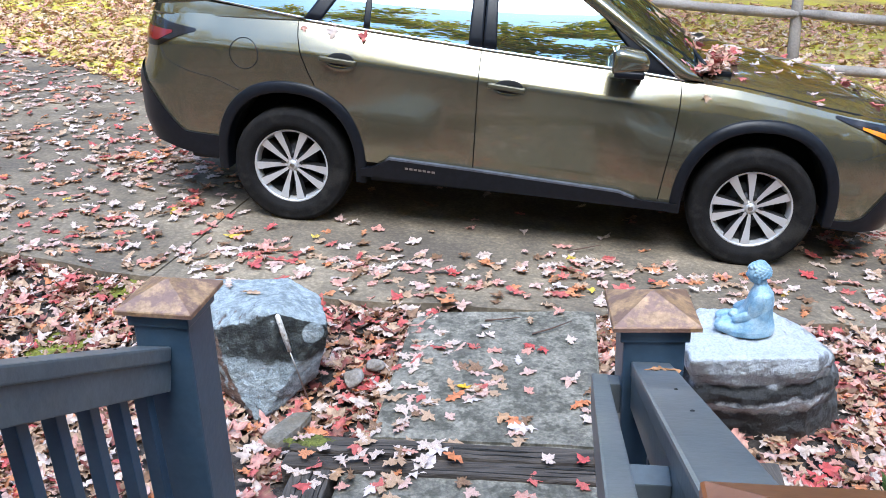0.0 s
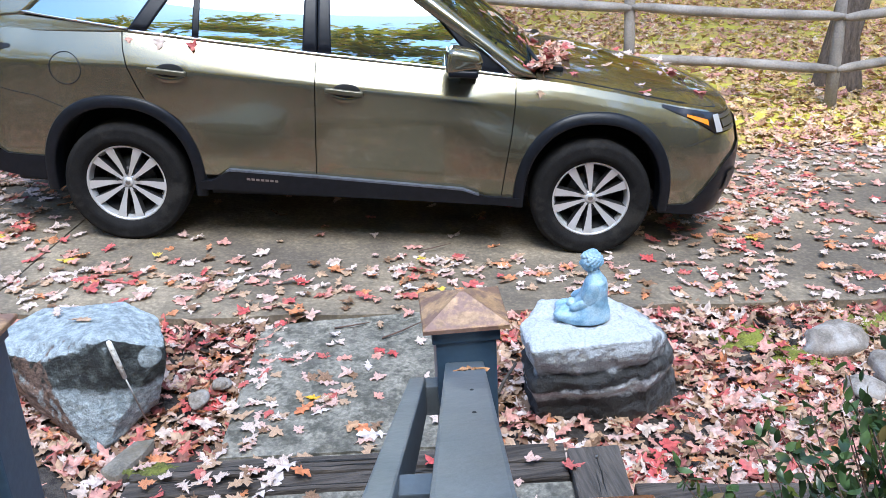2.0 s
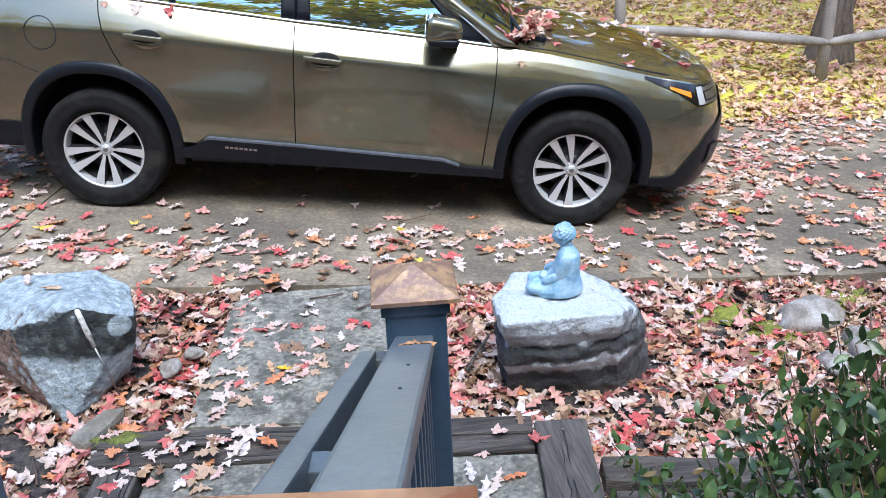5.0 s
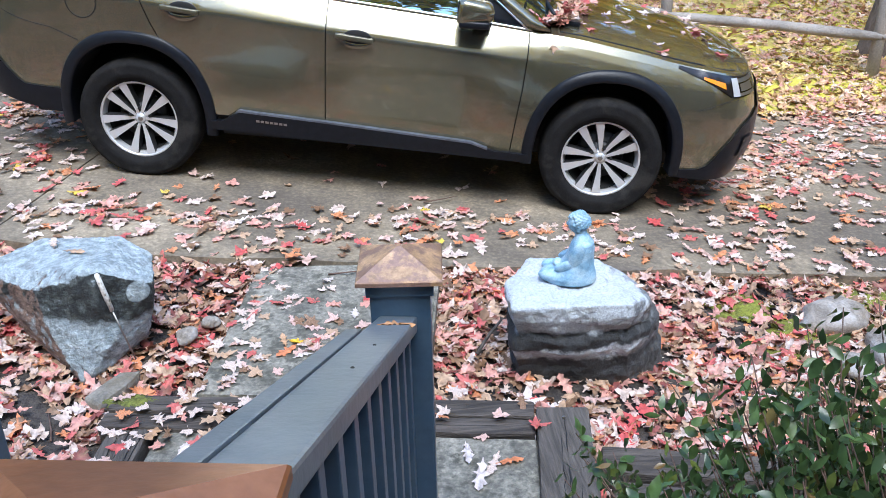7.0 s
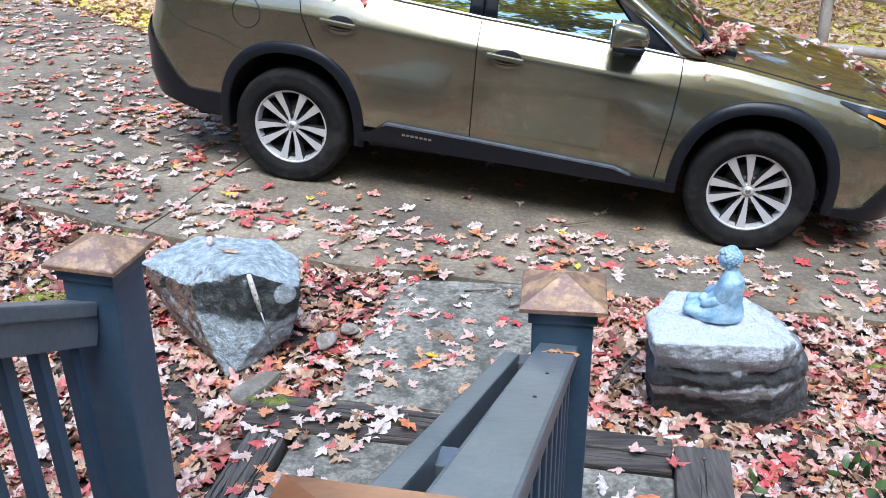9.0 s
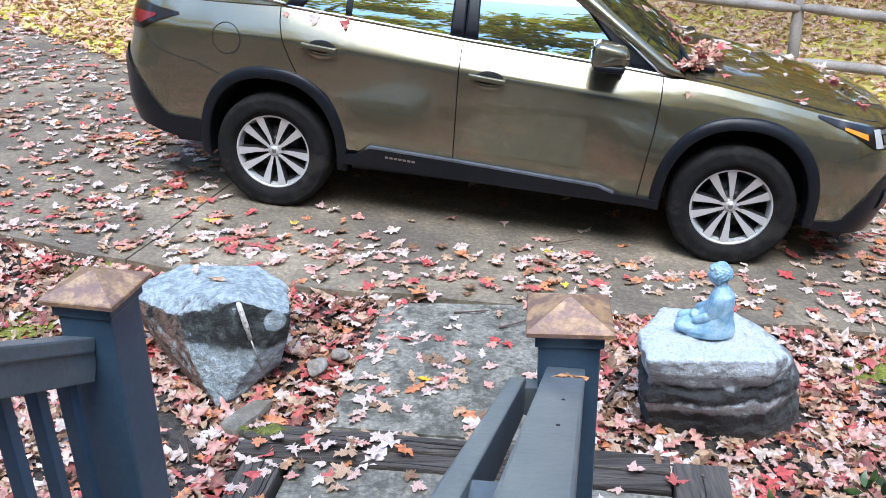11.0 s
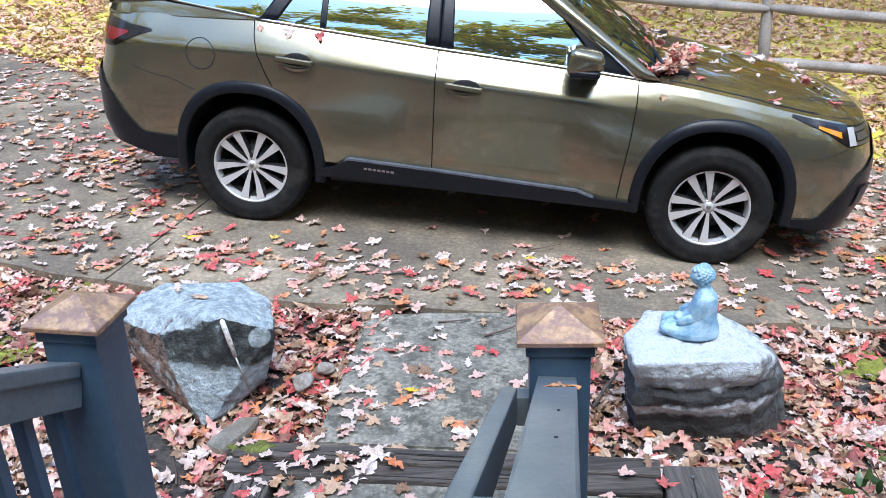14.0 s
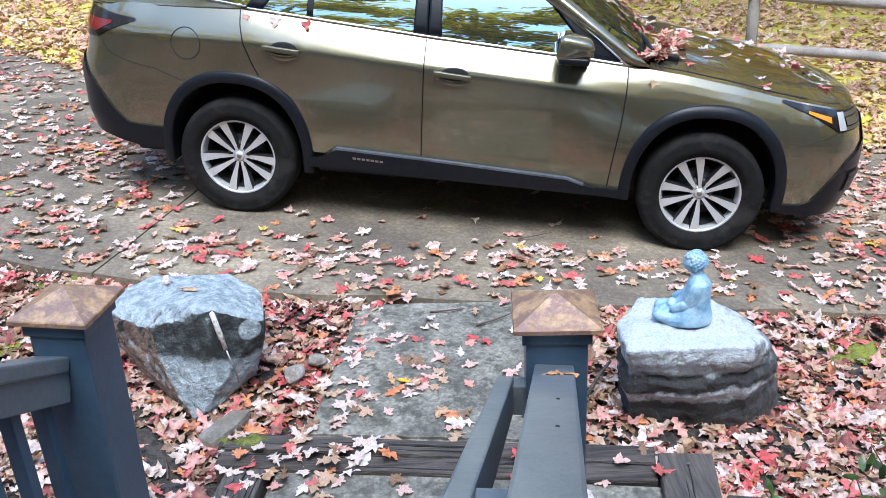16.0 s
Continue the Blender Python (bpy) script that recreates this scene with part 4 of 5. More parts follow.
def sill(c):
    return np.interp(c, [-2.85, -1.85, -0.79, 0.94, 1.85, 2.85], [0.50, 0.44, 0.44, 0.36, 0.33, 0.33])


def half_width(c, z):
    v = (z - sill(c)) / (belt(c) - sill(c))
    crease = np.interp(v, [-0.4, -0.1, 0.0, 0.15, 0.35, 0.6, 0.775, 0.795, 0.85, 0.90, 0.95, 1.0], [0.84, 0.885, 0.896, 0.908, 0.918, 0.925, 0.928, 0.9255, 0.902, 0.879, 0.854, 0.826])
    round_ = np.interp(v, [-0.4, -0.1, 0.0, 0.15, 0.30, 0.42, 0.54, 0.64, 0.73, 0.81, 0.88, 0.94, 1.0], [0.84, 0.885, 0.896, 0.908, 0.9155, 0.918, 0.9165, 0.911, 0.902, 0.889, 0.873, 0.852, 0.826])
    k = np.interp(c, [-2.4, -1.6, 0.55, 1.15], [0.6, 0.0, 0.0, 1.0])
    w = crease * (1 - k) + round_ * k
    flare = 0.005 * (np.exp(-((c - HUB) / 0.6) ** 2) + np.exp(-((c + HUB) / 0.6) ** 2)) * np.interp(z, [0.3, 0.8, 1.0], [1, 1, 0])
    return (w + flare) * (1 - 0.035 * np.clip(abs(c) / EDGE, 0, 1) ** 5)


def nose_x(z):
    return np.interp(z, [0.2, 0.33, 0.5, 0.65, 0.78, 0.88, 1.0], [2.27, 2.34, 2.385, 2.38, 2.34, 2.275, 2.15])


def tail_x(z):
    return np.interp(z, [0.2, 0.40, 0.55, 0.80, 0.95, 1.1, 1.25, 1.4], [-2.30, -2.42, -2.48, -2.49, -2.435, -2.405, -2.365, -2.32])


def surf(c, z, off=0.0, s=-1):
    """Body surface at station c (past EDGE it wraps round nose or tail) and height z; s: side, -1 the right."""
    if abs(c) <= EDGE:
        return Vector((c, s * (float(half_width(c, z)) + off), z))
    th = min(1.0, abs(c) - EDGE) * math.pi / 2
    w = float(half_width(math.copysign(EDGE, c), z))
    end = float(nose_x(z)) if c > 0 else float(tail_x(z))
    e = 0.80 if c > 0 else 0.62
    x0 = math.copysign(EDGE, c)
    x = x0 + (end - x0) * math.sin(th) ** e
    y = w * max(0.0, math.cos(th)) ** e
    return Vector((x + math.copysign(off * math.sin(th), c), s * (y + off * math.cos(th)), z))


def opening(c, a=0.415, b=0.472):
    """Height of the wheel opening at station c, or None."""
    for h in (-HUB, HUB):
        d = abs(c - h)
        if d < a:
            return HZ + b * (1 - (d / a) ** 2.3) ** (1 / 2.3)
    return None


def body_low(c):
    o = opening(c)
    return max(o, float(sill(c))) if o else float(sill(c))


def seam_lean(c, z):
    """The rear door's shut line leans forward towards the wheel arch, the front one back towards the sill."""
    rear = float(np.interp(z, [0.80, 0.86, 0.95, 1.05, 1.15, 1.24], [0.17, 0.135, 0.085, 0.042, 0.012, 0.0])) * max(0.0, 1 - abs(c + 1.333) / (0.5 if c > -1.333 else 0.16))
    front = float(np.interp(z, [0.36, 0.55, 0.75, 0.95], [-0.045, -0.03, -0.01, 0.0])) * max(0.0, 1 - abs(c - 0.878) / 0.35)
    return rear + front


def sheet(cs, lo, hi, nz, off=0.0, s=-1, thick=0.0, lean=False):
    """A patch of the body between two height curves."""
    verts, faces = [], []
    for c in cs:
        a, b = lo(c), hi(c)
        for j in range(nz):
            z = lerp(a, b, j / (nz - 1))
            verts.append(surf(c + (seam_lean(c, z) if lean else 0.0), z, off, s))
    n = nz
    for i in range(len(cs) - 1):
        for j in range(n - 1):
            k = i * n + j
            f = (k, k + n, k + n + 1, k + 1)
            faces.append(f if s < 0 else f[::-1])
    if thick:
        rim = [(i * n, (i + 1) * n) for i in range(len(cs) - 1)] + [((i + 1) * n + n - 1, i * n + n - 1) for i in range(len(cs) - 1)] + [(j + 1, j) for j in range(n - 1)] + [((len(cs) - 1) * n + j, (len(cs) - 1) * n + j + 1) for j in range(n - 1)]
        inner = []
        for c in cs:
            a, b = lo(c), hi(c)
            for j in range(nz):
                z = lerp(a, b, j / (nz - 1))
                inner.append(surf(c + (seam_lean(c, z) if lean else 0.0), z, off - thick, s))
        for p, q in rim:
            k = len(verts)
            verts += [verts[q], verts[p], inner[p], inner[q]]
            f = (k, k + 1, k + 2, k + 3)
            faces.append(f if s < 0 else f[::-1])
    return verts, faces


def stations(a, b, step=0.03):
    return list(np.linspace(a, b, max(2, int(abs(b - a) / step) + 1)))


DOORS = [("rear_door", -1.330, -0.260), ("front_door", -0.254, 0.875)]
shapes = []
for s in (-1, 1):
    shapes.append(sheet(stations(-2.85, -1.336), body_low, lambda c: float(belt(c)), 44, 0, s, 0.0, True))
    shapes.append(sheet(stations(0.881, 2.85), body_low, lambda c: float(belt(c)), 44, 0, s, 0.0, True))


def across(cs, crown, n=15):
    """A surface from side to side over the belt line: hood or tail deck."""
    V, F = [], []
    for c in cs:
        p = surf(c, float(belt(c)))
        k = crown(c)
        for j in range(n):
            t = -1 + 2 * j / (n - 1)
            V.append(Vector((p.x + 0.0, -p.y * t, p.z + k * (1 - abs(t) ** 2.6))))
    for i in range(len(cs) - 1):
        for j in range(n - 1):
            a = i * n + j
            F.append((a, a + n, a + n + 1, a + 1)[::-1])
    return V, F


for k, nm in enumerate(("rear_quarter_panel", "front_fender", "rear_quarter_panel", "front_fender")):
    part(nm, mesh_of(nm, *shapes[k]), M_CARPAINT, car, "olive metallic painted panel")
part("tailgate", mesh_of("tailgate", *across(stations(-2.85, -2.0, 0.05), lambda c: 0.0)), M_CARPAINT, car)
part("hood", mesh_of("hood", *across(stations(1.0, 2.85), lambda c: float(np.interp(c, [1.0, 1.5, 1.85, 2.4, 2.85], [0.085, 0.085, 0.075, 0.03, 0.0])))), M_CARPAINT, car, "olive hood with leaves on it")
for nm, a, b in DOORS:
    for s in (-1, 1):
        part(nm, mesh_of(nm, *sheet(stations(a, b), body_low, lambda c: float(belt(c)), 44, 0, s, 0.02, True)), M_CARPAINT, car)
# dark carcass behind the panel gaps, and underbody
for s in (-1, 1):
    part("inner_shell", mesh_of("inner_shell", *sheet(stations(-1.80, 1.80, 0.02), lambda c: body_low(c) + 0.005, lambda c: float(belt(c)) - 0.02, 4, -0.03, s)), M_BLACK, car, "dark inner structure")
part("underbody", box(4.2, 1.15, 0.22, 0.03, Matrix.Translation((-0.05, 0, 0.36))), M_BLACK, car, "dark underbody")
part("floor_pan", box(1.80, 1.30, 0.16, 0.03, Matrix.Translation((0.0, 0, 0.35))), M_BLACK, car, "dark floor pan")

# cladding
for s in (-1, 1):
    def arch_ring(h):
        V, F = [], []
        for i in range(49):
            t = lerp(-0.09, math.pi + 0.09, i / 48)
            for k, (a, b, off) in enumerate(((0.40, 0.458, -0.10), (0.404, 0.462, 0.0), (0.408, 0.465, 0.016), (0.422, 0.480, 0.020), (0.462, 0.525, 0.016), (0.470, 0.533, 0.004), (0.472, 0.535, -0.02))):
                ex = 2 / 2.3
                ct, st = math.cos(t), math.sin(t)
                x = h + a * math.copysign(abs(ct) ** ex, ct)
                z = HZ + b * math.copysign(abs(st) ** ex, st)
                V.append(surf(x, max(z, 0.30), off, s))
        for i in range(48):
            for k in range(6):
                a = i * 7 + k
                f = (a, a + 1, a + 8, a + 7)
                F.append(f if s < 0 else f[::-1])
        return V, F
    for h in (-HUB, HUB):
        part("wheel_arch", mesh_of("wheel_arch", *arch_ring(h)), M_CLAD, car, "black plastic wheel arch")
        V, F = [], []
        for i in range(25):
            t = math.pi * i / 24
            for y in (0.88, 0.60):
                V.append(Vector((h + 0.42 * math.cos(t), s * y, HZ + 0.475 * math.sin(t))))
        for i in range(24):
            F.append((2 * i, 2 * i + 1, 2 * i + 3, 2 * i + 2))
        F.append(tuple(range(1, 50, 2)))
        part("wheel_well", mesh_of("wheel_well", V, F), M_BLACK, car, "dark wheel well")
    top = lambda c: float(np.interp(c, [-0.95, -0.86, -0.76, -0.242, 0.60, 0.74, 0.95], [0.40, 0.41, 0.482, 0.458, 0.412, 0.368, 0.362]))
    low = lambda c: float(np.interp(c, [-0.95, 0.95], [0.352, 0.312]))
    part("sill_cladding", mesh_of("sill_cladding", *sheet(stations(-0.93, 0.945, 0.02), low, top, 6, 0.028, s, 0.06)), M_CLAD, car, "black sill cladding")
    part("rocker", mesh_of("rocker", *sheet(stations(-0.90, 0.90, 0.1), lambda c: 0.28, lambda c: low(c) + 0.02, 4, -0.10, s)), M_CLAD, car)
    # pale strip painted as the highlight where the sill's top edge catches the sky
    part("sill_ledge", mesh_of("sill_ledge", *sheet(stations(-0.78, 0.70, 0.02), lambda c: top(c) - 0.008, lambda c: top(c) + 0.004, 3, 0.031, s, 0.03)), M_SILL_GLINT, car, "pale strip painted as the sky highlight along the sill edge")
    # bumpers
    ft = lambda c: float(np.interp(c, [1.80, 1.93, 1.99, 2.08, 2.2, 2.4, 2.85], [0.335, 0.345, 0.37, 0.49, 0.60, 0.675, 0.70]))
    part("front_bumper_cladding", mesh_of("front_bumper_cladding", *sheet(stations(1.785, 2.85, 0.02), lambda c: float(np.interp(c, [1.78, 2.0, 2.85], [0.29, 0.275, 0.25])), ft, 10, 0.012, s, 0.03)), M_CLAD, car, "black lower front bumper")
    rt = lambda c: float(np.interp(c, [-2.85, -2.45, -2.3, -2.15, -2.05, -1.95, -1.80], [0.88, 0.87, 0.83, 0.73, 0.63, 0.525, 0.51]))
    part("rear_bumper_cladding", mesh_of("rear_bumper_cladding", *sheet(stations(-2.85, -1.785, 0.02), lambda c: float(np.interp(c, [-2.85, -2.1, -1.78], [0.46, 0.42, 0.36])), rt, 10, 0.012, s, 0.03)), M_CLAD, car, "black lower rear bumper")
    part("tail_light", mesh_of("tail_light", *sheet(stations(-2.62, -1.89, 0.02), lambda c: float(np.interp(c, [-2.62, -2.15, -1.89], [1.00, 1.025, 1.135])), lambda c: float(np.interp(c, [-2.62, -2.15, -1.89], [1.185, 1.182, 1.150])), 8, 0.006, s)), M_DARKLENS, car, "smoked dark red tail light")
    part("tail_lens", mesh_of("tail_lens", *sheet(stations(-2.52, -2.02, 0.02), lambda c: float(np.interp(c, [-2.52, -2.15, -2.02], [1.045, 1.06, 1.115])), lambda c: float(np.interp(c, [-2.52, -2.02], [1.13, 1.128])), 5, 0.009, s)), M_REDLENS, car, "red lens")
    hl = part("headlight", mesh_of("headlight", *sheet(stations(1.74, 2.46, 0.02), lambda c: float(np.interp(c, [1.74, 1.95, 2.10, 2.30, 2.46], [0.925, 0.845, 0.775, 0.775, 0.81])), lambda c: float(belt(c)) - float(np.interp(c, [1.74, 1.8, 2.46], [0.004, 0.006, 0.012])), 8, 0.007, s)), M_DARKLENS, car, "clear headlight in a black housing")
    part("indicator_lens", mesh_of("indicator_lens", *sheet(stations(1.88, 2.04, 0.02), lambda c: float(np.interp(c, [1.88, 2.04], [0.874, 0.826])), lambda c: float(np.interp(c, [1.88, 2.04], [0.888, 0.858])), 4, 0.011, s)), M_AMBER, hl, "amber side marker")
    part("lamp_unit", mesh_of("lamp_unit", *sheet(stations(2.10, 2.17, 0.01), lambda c: 0.783, lambda c: 0.880, 6, 0.011, s)), M_ALLOY, hl, "silver lamp reflector")
    part("lamp_unit", mesh_of("lamp_unit", *sheet(stations(2.17, 2.42, 0.02), lambda c: 0.853, lambda c: 0.874, 4, 0.011, s)), M_STEEL, hl, "silver lamp reflector")
    part("lamp_unit", mesh_of("lamp_unit", *sheet(stations(2.17, 2.38, 0.02), lambda c: 0.783, lambda c: 0.800, 4, 0.011, s)), M_STEEL, hl, "silver lamp reflector")
    part("lamp_unit", mesh_of("lamp_unit", *sheet(stations(2.19, 2.36, 0.02), lambda c: 0.806, lambda c: 0.846, 4, 0.010, s)), M_STEEL, hl, "grey lamp projector")
    part("fog_light", mesh_of("fog_light", *sheet(stations(2.24, 2.40, 0.02), lambda c: 0.40, lambda c: 0.53, 5, 0.022, s)), M_DARKALLOY, car, "dark fog lamp recess")
    # lettering bars on the sill
    for k in range(7):
        c0 = -0.66 + k * 0.027
        part("badge_letter", mesh_of("badge_letter", *sheet([c0, c0 + 0.010, c0 + 0.020], lambda c: 0.424 - 0.05 * (c + 0.7), lambda c: 0.438 - 0.05 * (c + 0.7), 2, 0.031, s)), M_STEEL, car, "silver badge stroke")
    # fuel flap ring
    if s < 0:
        pts = [surf(-1.64 + 0.088 * math.cos(t), 1.035 + 0.088 * math.sin(t), 0.001, s) for t in np.linspace(0, 2 * math.pi, 41)]
        part("fuel_flap_seam", mesh_of("fuel_flap_seam", *tube(pts, [0.0028] * 41, 6)), M_BLACK, car, "round fuel flap seam")
    # seams
    pts = [surf(c, float(np.interp(c, [-2.12, -2.05, -1.68], [1.02, 0.955, 0.815])), 0.0005, s) for c in stations(-2.12, -1.68, 0.03)]
    part("bumper_seam", mesh_of("bumper_seam", *tube(pts, [0.0022] * len(pts), 6)), M_BLACK, car)
    pts = [surf(c, float(np.interp(c, [1.87, 1.97, 2.1], [0.70, 0.735, 0.765])), 0.0005, s) for c in stations(1.87, 2.1, 0.03)]
    part("bumper_seam", mesh_of("bumper_seam", *tube(pts, [0.0018] * len(pts), 6)), M_BLACK, car)
    pts = [Vector((p.x, p.y * 0.935, p.z + 0.014 if c < 1.9 else p.z + 0.008)) for c in stations(1.05, 2.2, 0.04) for p in (surf(c, float(belt(c)), 0, s),)]
    part("hood_seam", mesh_of("hood_seam", *tube(pts, [0.0035] * len(pts), 6)), M_BLACK, car, "dark hood shut line")
    # chrome belt strip
    pts = [surf(c, float(belt(c)) + 0.004, 0.004, s) for c in stations(-1.30, 0.89, 0.04)]
    part("belt_trim", mesh_of("belt_trim", *tube(pts, [0.008] * len(pts), 8)), M_CHROME, car, "bright belt-line trim")


# cabin
ROOF = 1.565


def cab(x, z, off=0.0, s=-1):
    b = float(belt(min(max(x, -1.85), 0.9)))
    w = (z - b) / (ROOF - b)
    y = lerp(0.825, 0.60, w) + 0.05 * w * (1 - w) * 2
    k = 1 - 0.10 * max(0.0, (-1.3 - x) / 1.0) ** 2
    if x < -1.85:
        th = math.asin(min(1.0, (-1.85 - x) / 0.57) ** (1 / 0.62))
        k = lerp(0.966 * math.cos(th) ** 0.62, k, min(1.0, max(0.0, w)))
    y *= k
    return Vector((x, s * (y + off), z + off * 0.5))


def pane(bl, br, tr, tl, off=0.0, s=-1, n=14, thick=0.0, bulge=0.0):
    """A four-cornered patch of the cabin side, corners as (x, z)."""
    V, F = [], []
    for o in ((off, off - thick) if thick else (off,)):
        for i in range(n + 1):
            for j in range(n + 1):
                u, v = i / n, j / n
                x = lerp(lerp(bl[0], br[0], u), lerp(tl[0], tr[0], u), v)
                z = lerp(lerp(bl[1], br[1], u), lerp(tl[1], tr[1], u), v)
                V.append(cab(x, z, o + bulge * math.sin(math.pi * u), s))
    m = n + 1
    for i in range(n):
        for j in range(n):
            a = i * m + j
            f = (a, a + m, a + m + 1, a + 1)
            F.append(f if s < 0 else f[::-1])
    if thick:
        k = m * m
        rim = [(i * m, (i + 1) * m) for i in range(n)] + [((i + 1) * m + n, i * m + n) for i in range(n)] + [(j + 1, j) for j in range(n)] + [(n * m + j, n * m + j + 1) for j in range(n)]
        for p, q in rim:
            f = (q, p, p + k, q + k)
            F.append(f if s < 0 else f[::-1])
    return V, F


for s in (-1, 1):
    B = lambda x: float(belt(x))
    part("side_window", mesh_of("side_window", *pane((-0.175, B(-0.175)), (0.69, B(0.69)), (0.30, 1.475), (-0.195, 1.50), 0, s)), M_GLASS, car, "tinted front door window")
    part("side_window", mesh_of("side_window", *pane((-0.915, B(-0.915)), (-0.335, B(-0.335)), (-0.335, 1.50), (-0.915, 1.49), 0, s)), M_GLASS, car, "tinted rear door window")
    part("side_window", mesh_of("side_window", *pane((-1.215, B(-1.215)), (-0.945, B(-0.945)), (-0.945, 1.49), (-1.04, 1.485), 0, s)), M_GLASS, car, "tinted rear door quarter window")
    part("side_window", mesh_of("side_window", *pane((-1.90, 1.315), (-1.30, B(-1.30) + 0.012), (-1.13, 1.48), (-1.72, 1.455), 0, s)), M_GLASS, car, "tinted rear quarter window")
    part("pillar", mesh_of("pillar", *pane((-0.335, B(-0.335)), (-0.255, B(-0.255)), (-0.265, 1.50), (-0.335, 1.50), 0.006, s, 6, 0.03)), M_CLAD, car, "black door pillar")
    part("pillar", mesh_of("pillar", *pane((-0.248, B(-0.248)), (-0.172, B(-0.172)), (-0.195, 1.50), (-0.258, 1.50), 0.006, s, 6, 0.03)), M_CLAD, car, "black door pillar")
    part("window_divider", mesh_of("window_divider", *pane((-0.948, B(-0.948)), (-0.912, B(-0.912)), (-0.912, 1.495), (-0.948, 1.495), 0.004, s, 6, 0.03)), M_CLAD, car)
    part("pillar", mesh_of("pillar", *pane((-1.305, B(-1.305)), (-1.21, B(-1.21)), (-1.03, 1.49), (-1.135, 1.485), 0.006, s, 6, 0.03)), M_CLAD, car, "black door pillar")
    part("mirror_triangle", mesh_of("mirror_triangle", *pane((0.69, B(0.69)), (0.865, B(0.865)), (0.42, 1.40), (0.395, 1.40), 0.003, s, 8, 0.03)), M_CLAD, car)
    part("front_pillar", mesh_of("front_pillar", *pane((0.865, B(0.865)), (1.0, B(0.9) + 0.004), (0.27, 1.555), (0.21, 1.49), 0.006, s, 12, 0.06, 0.022)), M_CARPAINT, car, "olive windscreen pillar")
    part("roof_rail_panel", mesh_of("roof_rail_panel", *pane((-1.95, 1.46), (0.40, 1.475), (0.16, ROOF), (-2.15, ROOF), 0.008, s, 16, 0.05)), M_CARPAINT, car)
    part("rear_pillar", mesh_of("rear_pillar", *pane((-2.28, 1.20), (-1.30, B(-1.30)), (-1.30, B(-1.30) + 0.014), (-2.20, 1.32), 0.004, s, 12, 0.03)), M_CARPAINT, car)
    part("rear_pillar", mesh_of("rear_pillar", *pane((-2.28, 1.25), (-1.88, 1.30), (-1.70, 1.47), (-2.15, 1.50), 0.006, s, 10, 0.03)), M_CARPAINT, car)
    pts = [cab(lerp(-1.30, -1.90, u), lerp(B(-1.30) + 0.010, 1.312, u), 0.010, s) for u in np.linspace(0, 1, 14)]
    part("belt_trim", mesh_of("belt_trim", *tube(pts, [0.008] * len(pts), 8)), M_CHROME, car, "bright belt-line trim")
    pts = [cab(lerp(0.86, 0.30, u), lerp(B(0.86) + 0.004, 1.475, u), 0.012, s) for u in np.linspace(0, 1, 14)]
    part("pillar_trim", mesh_of("pillar_trim", *tube(pts, [0.007] * len(pts), 8)), M_CHROME, car, "bright trim up the windscreen pillar")
    # roof bar
    pts = [Vector((x, s * 0.56, z)) for x, z in ((-1.75, 1.575), (-1.65, 1.635), (-0.9, 1.655), (0.0, 1.645), (0.12, 1.58))]
    part("roof_bar", mesh_of("roof_bar", *tube(pts, [0.02, 0.024, 0.024, 0.024, 0.018], 10)), M_CLAD, car, "black roof bar")
    # door handles
    for c, z in ((-1.07, 1.034), (-0.092, 0.958)):
        # the sunk cup is a raised lip, tilted up so its lower edge looks sky-lit
        V, F = [], []
        for i in range(25):
            t = math.pi + math.pi * i / 24
            for rx, rz, off in ((0.092, 0.056, 0.001), (0.090, 0.053, 0.016), (0.076, 0.024, 0.0015)):
                V.append(surf(c + 0.012 + rx * math.cos(t), z + rz * math.sin(t), off, s))
        for i in range(24):
            for k in (0, 1):
                f = (i * 3 + k, i * 3 + k + 1, i * 3 + k + 4, i * 3 + k + 3)
                F.append(f[::-1] if s < 0 else f)
        part("handle_cup", mesh_of("handle_cup", V, F), M_CARPAINT, car, "scooped cup under a door handle")
        # flat black ellipsoid painted in for the shade inside the handle recess
        gap = bmesh.new()
        bmesh.ops.create_uvsphere(gap, u_segments=24, v_segments=10, radius=1)
        bmesh.ops.scale(gap, vec=(0.080, 0.006, 0.040), verts=gap.verts)
        part("handle_recess_shade", gap, M_BLACK, car, m=Matrix.Translation(surf(c + 0.012, z + 0.012, 0.0, s)), smooth=True)
        q = surf(c, z + 0.010, 0.028, s)
        part("door_handle", box(0.215, 0.024, 0.030, 0.010, Matrix.Translation(q) @ Matrix.Rotation(radians(4.5), 4, "Y"), 3), M_HANDLE, car, "dark olive grab handle", smooth=True)
    # mirror
    mir = bmesh.new()
    bmesh.ops.create_cube(mir, size=1)
    bmesh.ops.scale(mir, vec=(0.215, 0.20, 0.155), verts=mir.verts)
    for v in mir.verts:
        if v.co.x > 0:
            v.co.z *= 0.62
            v.co.y *= 0.80
        if v.co.z > 0:
            v.co.x *= 0.86
    bmesh.ops.bevel(mir, geom=mir.edges[:], offset=0.054, segments=5, affect="EDGES", profile=0.6)
    mo = part("side_mirror", mir, M_CARPAINT, car, "olive door mirror with black base", m=pose(0.57, s * 0.985, 1.180), smooth=True)
    part("mirror_base", box(0.165, 0.18, 0.040, 0.016, Matrix.Translation((-0.004, 0, -0.062)), 3), M_CLAD, mo, smooth=True)
    part("mirror_foot", box(0.10, 0.14, 0.040, 0.012, Matrix.Translation((0.04, -s * 0.14, -0.086)), 3), M_CLAD, mo, smooth=True)
    part("mirror_glass", box(0.004, 0.15, 0.10, 0.0, Matrix.Translation((-0.0985, 0, 0.006))), M_CHROME, mo)

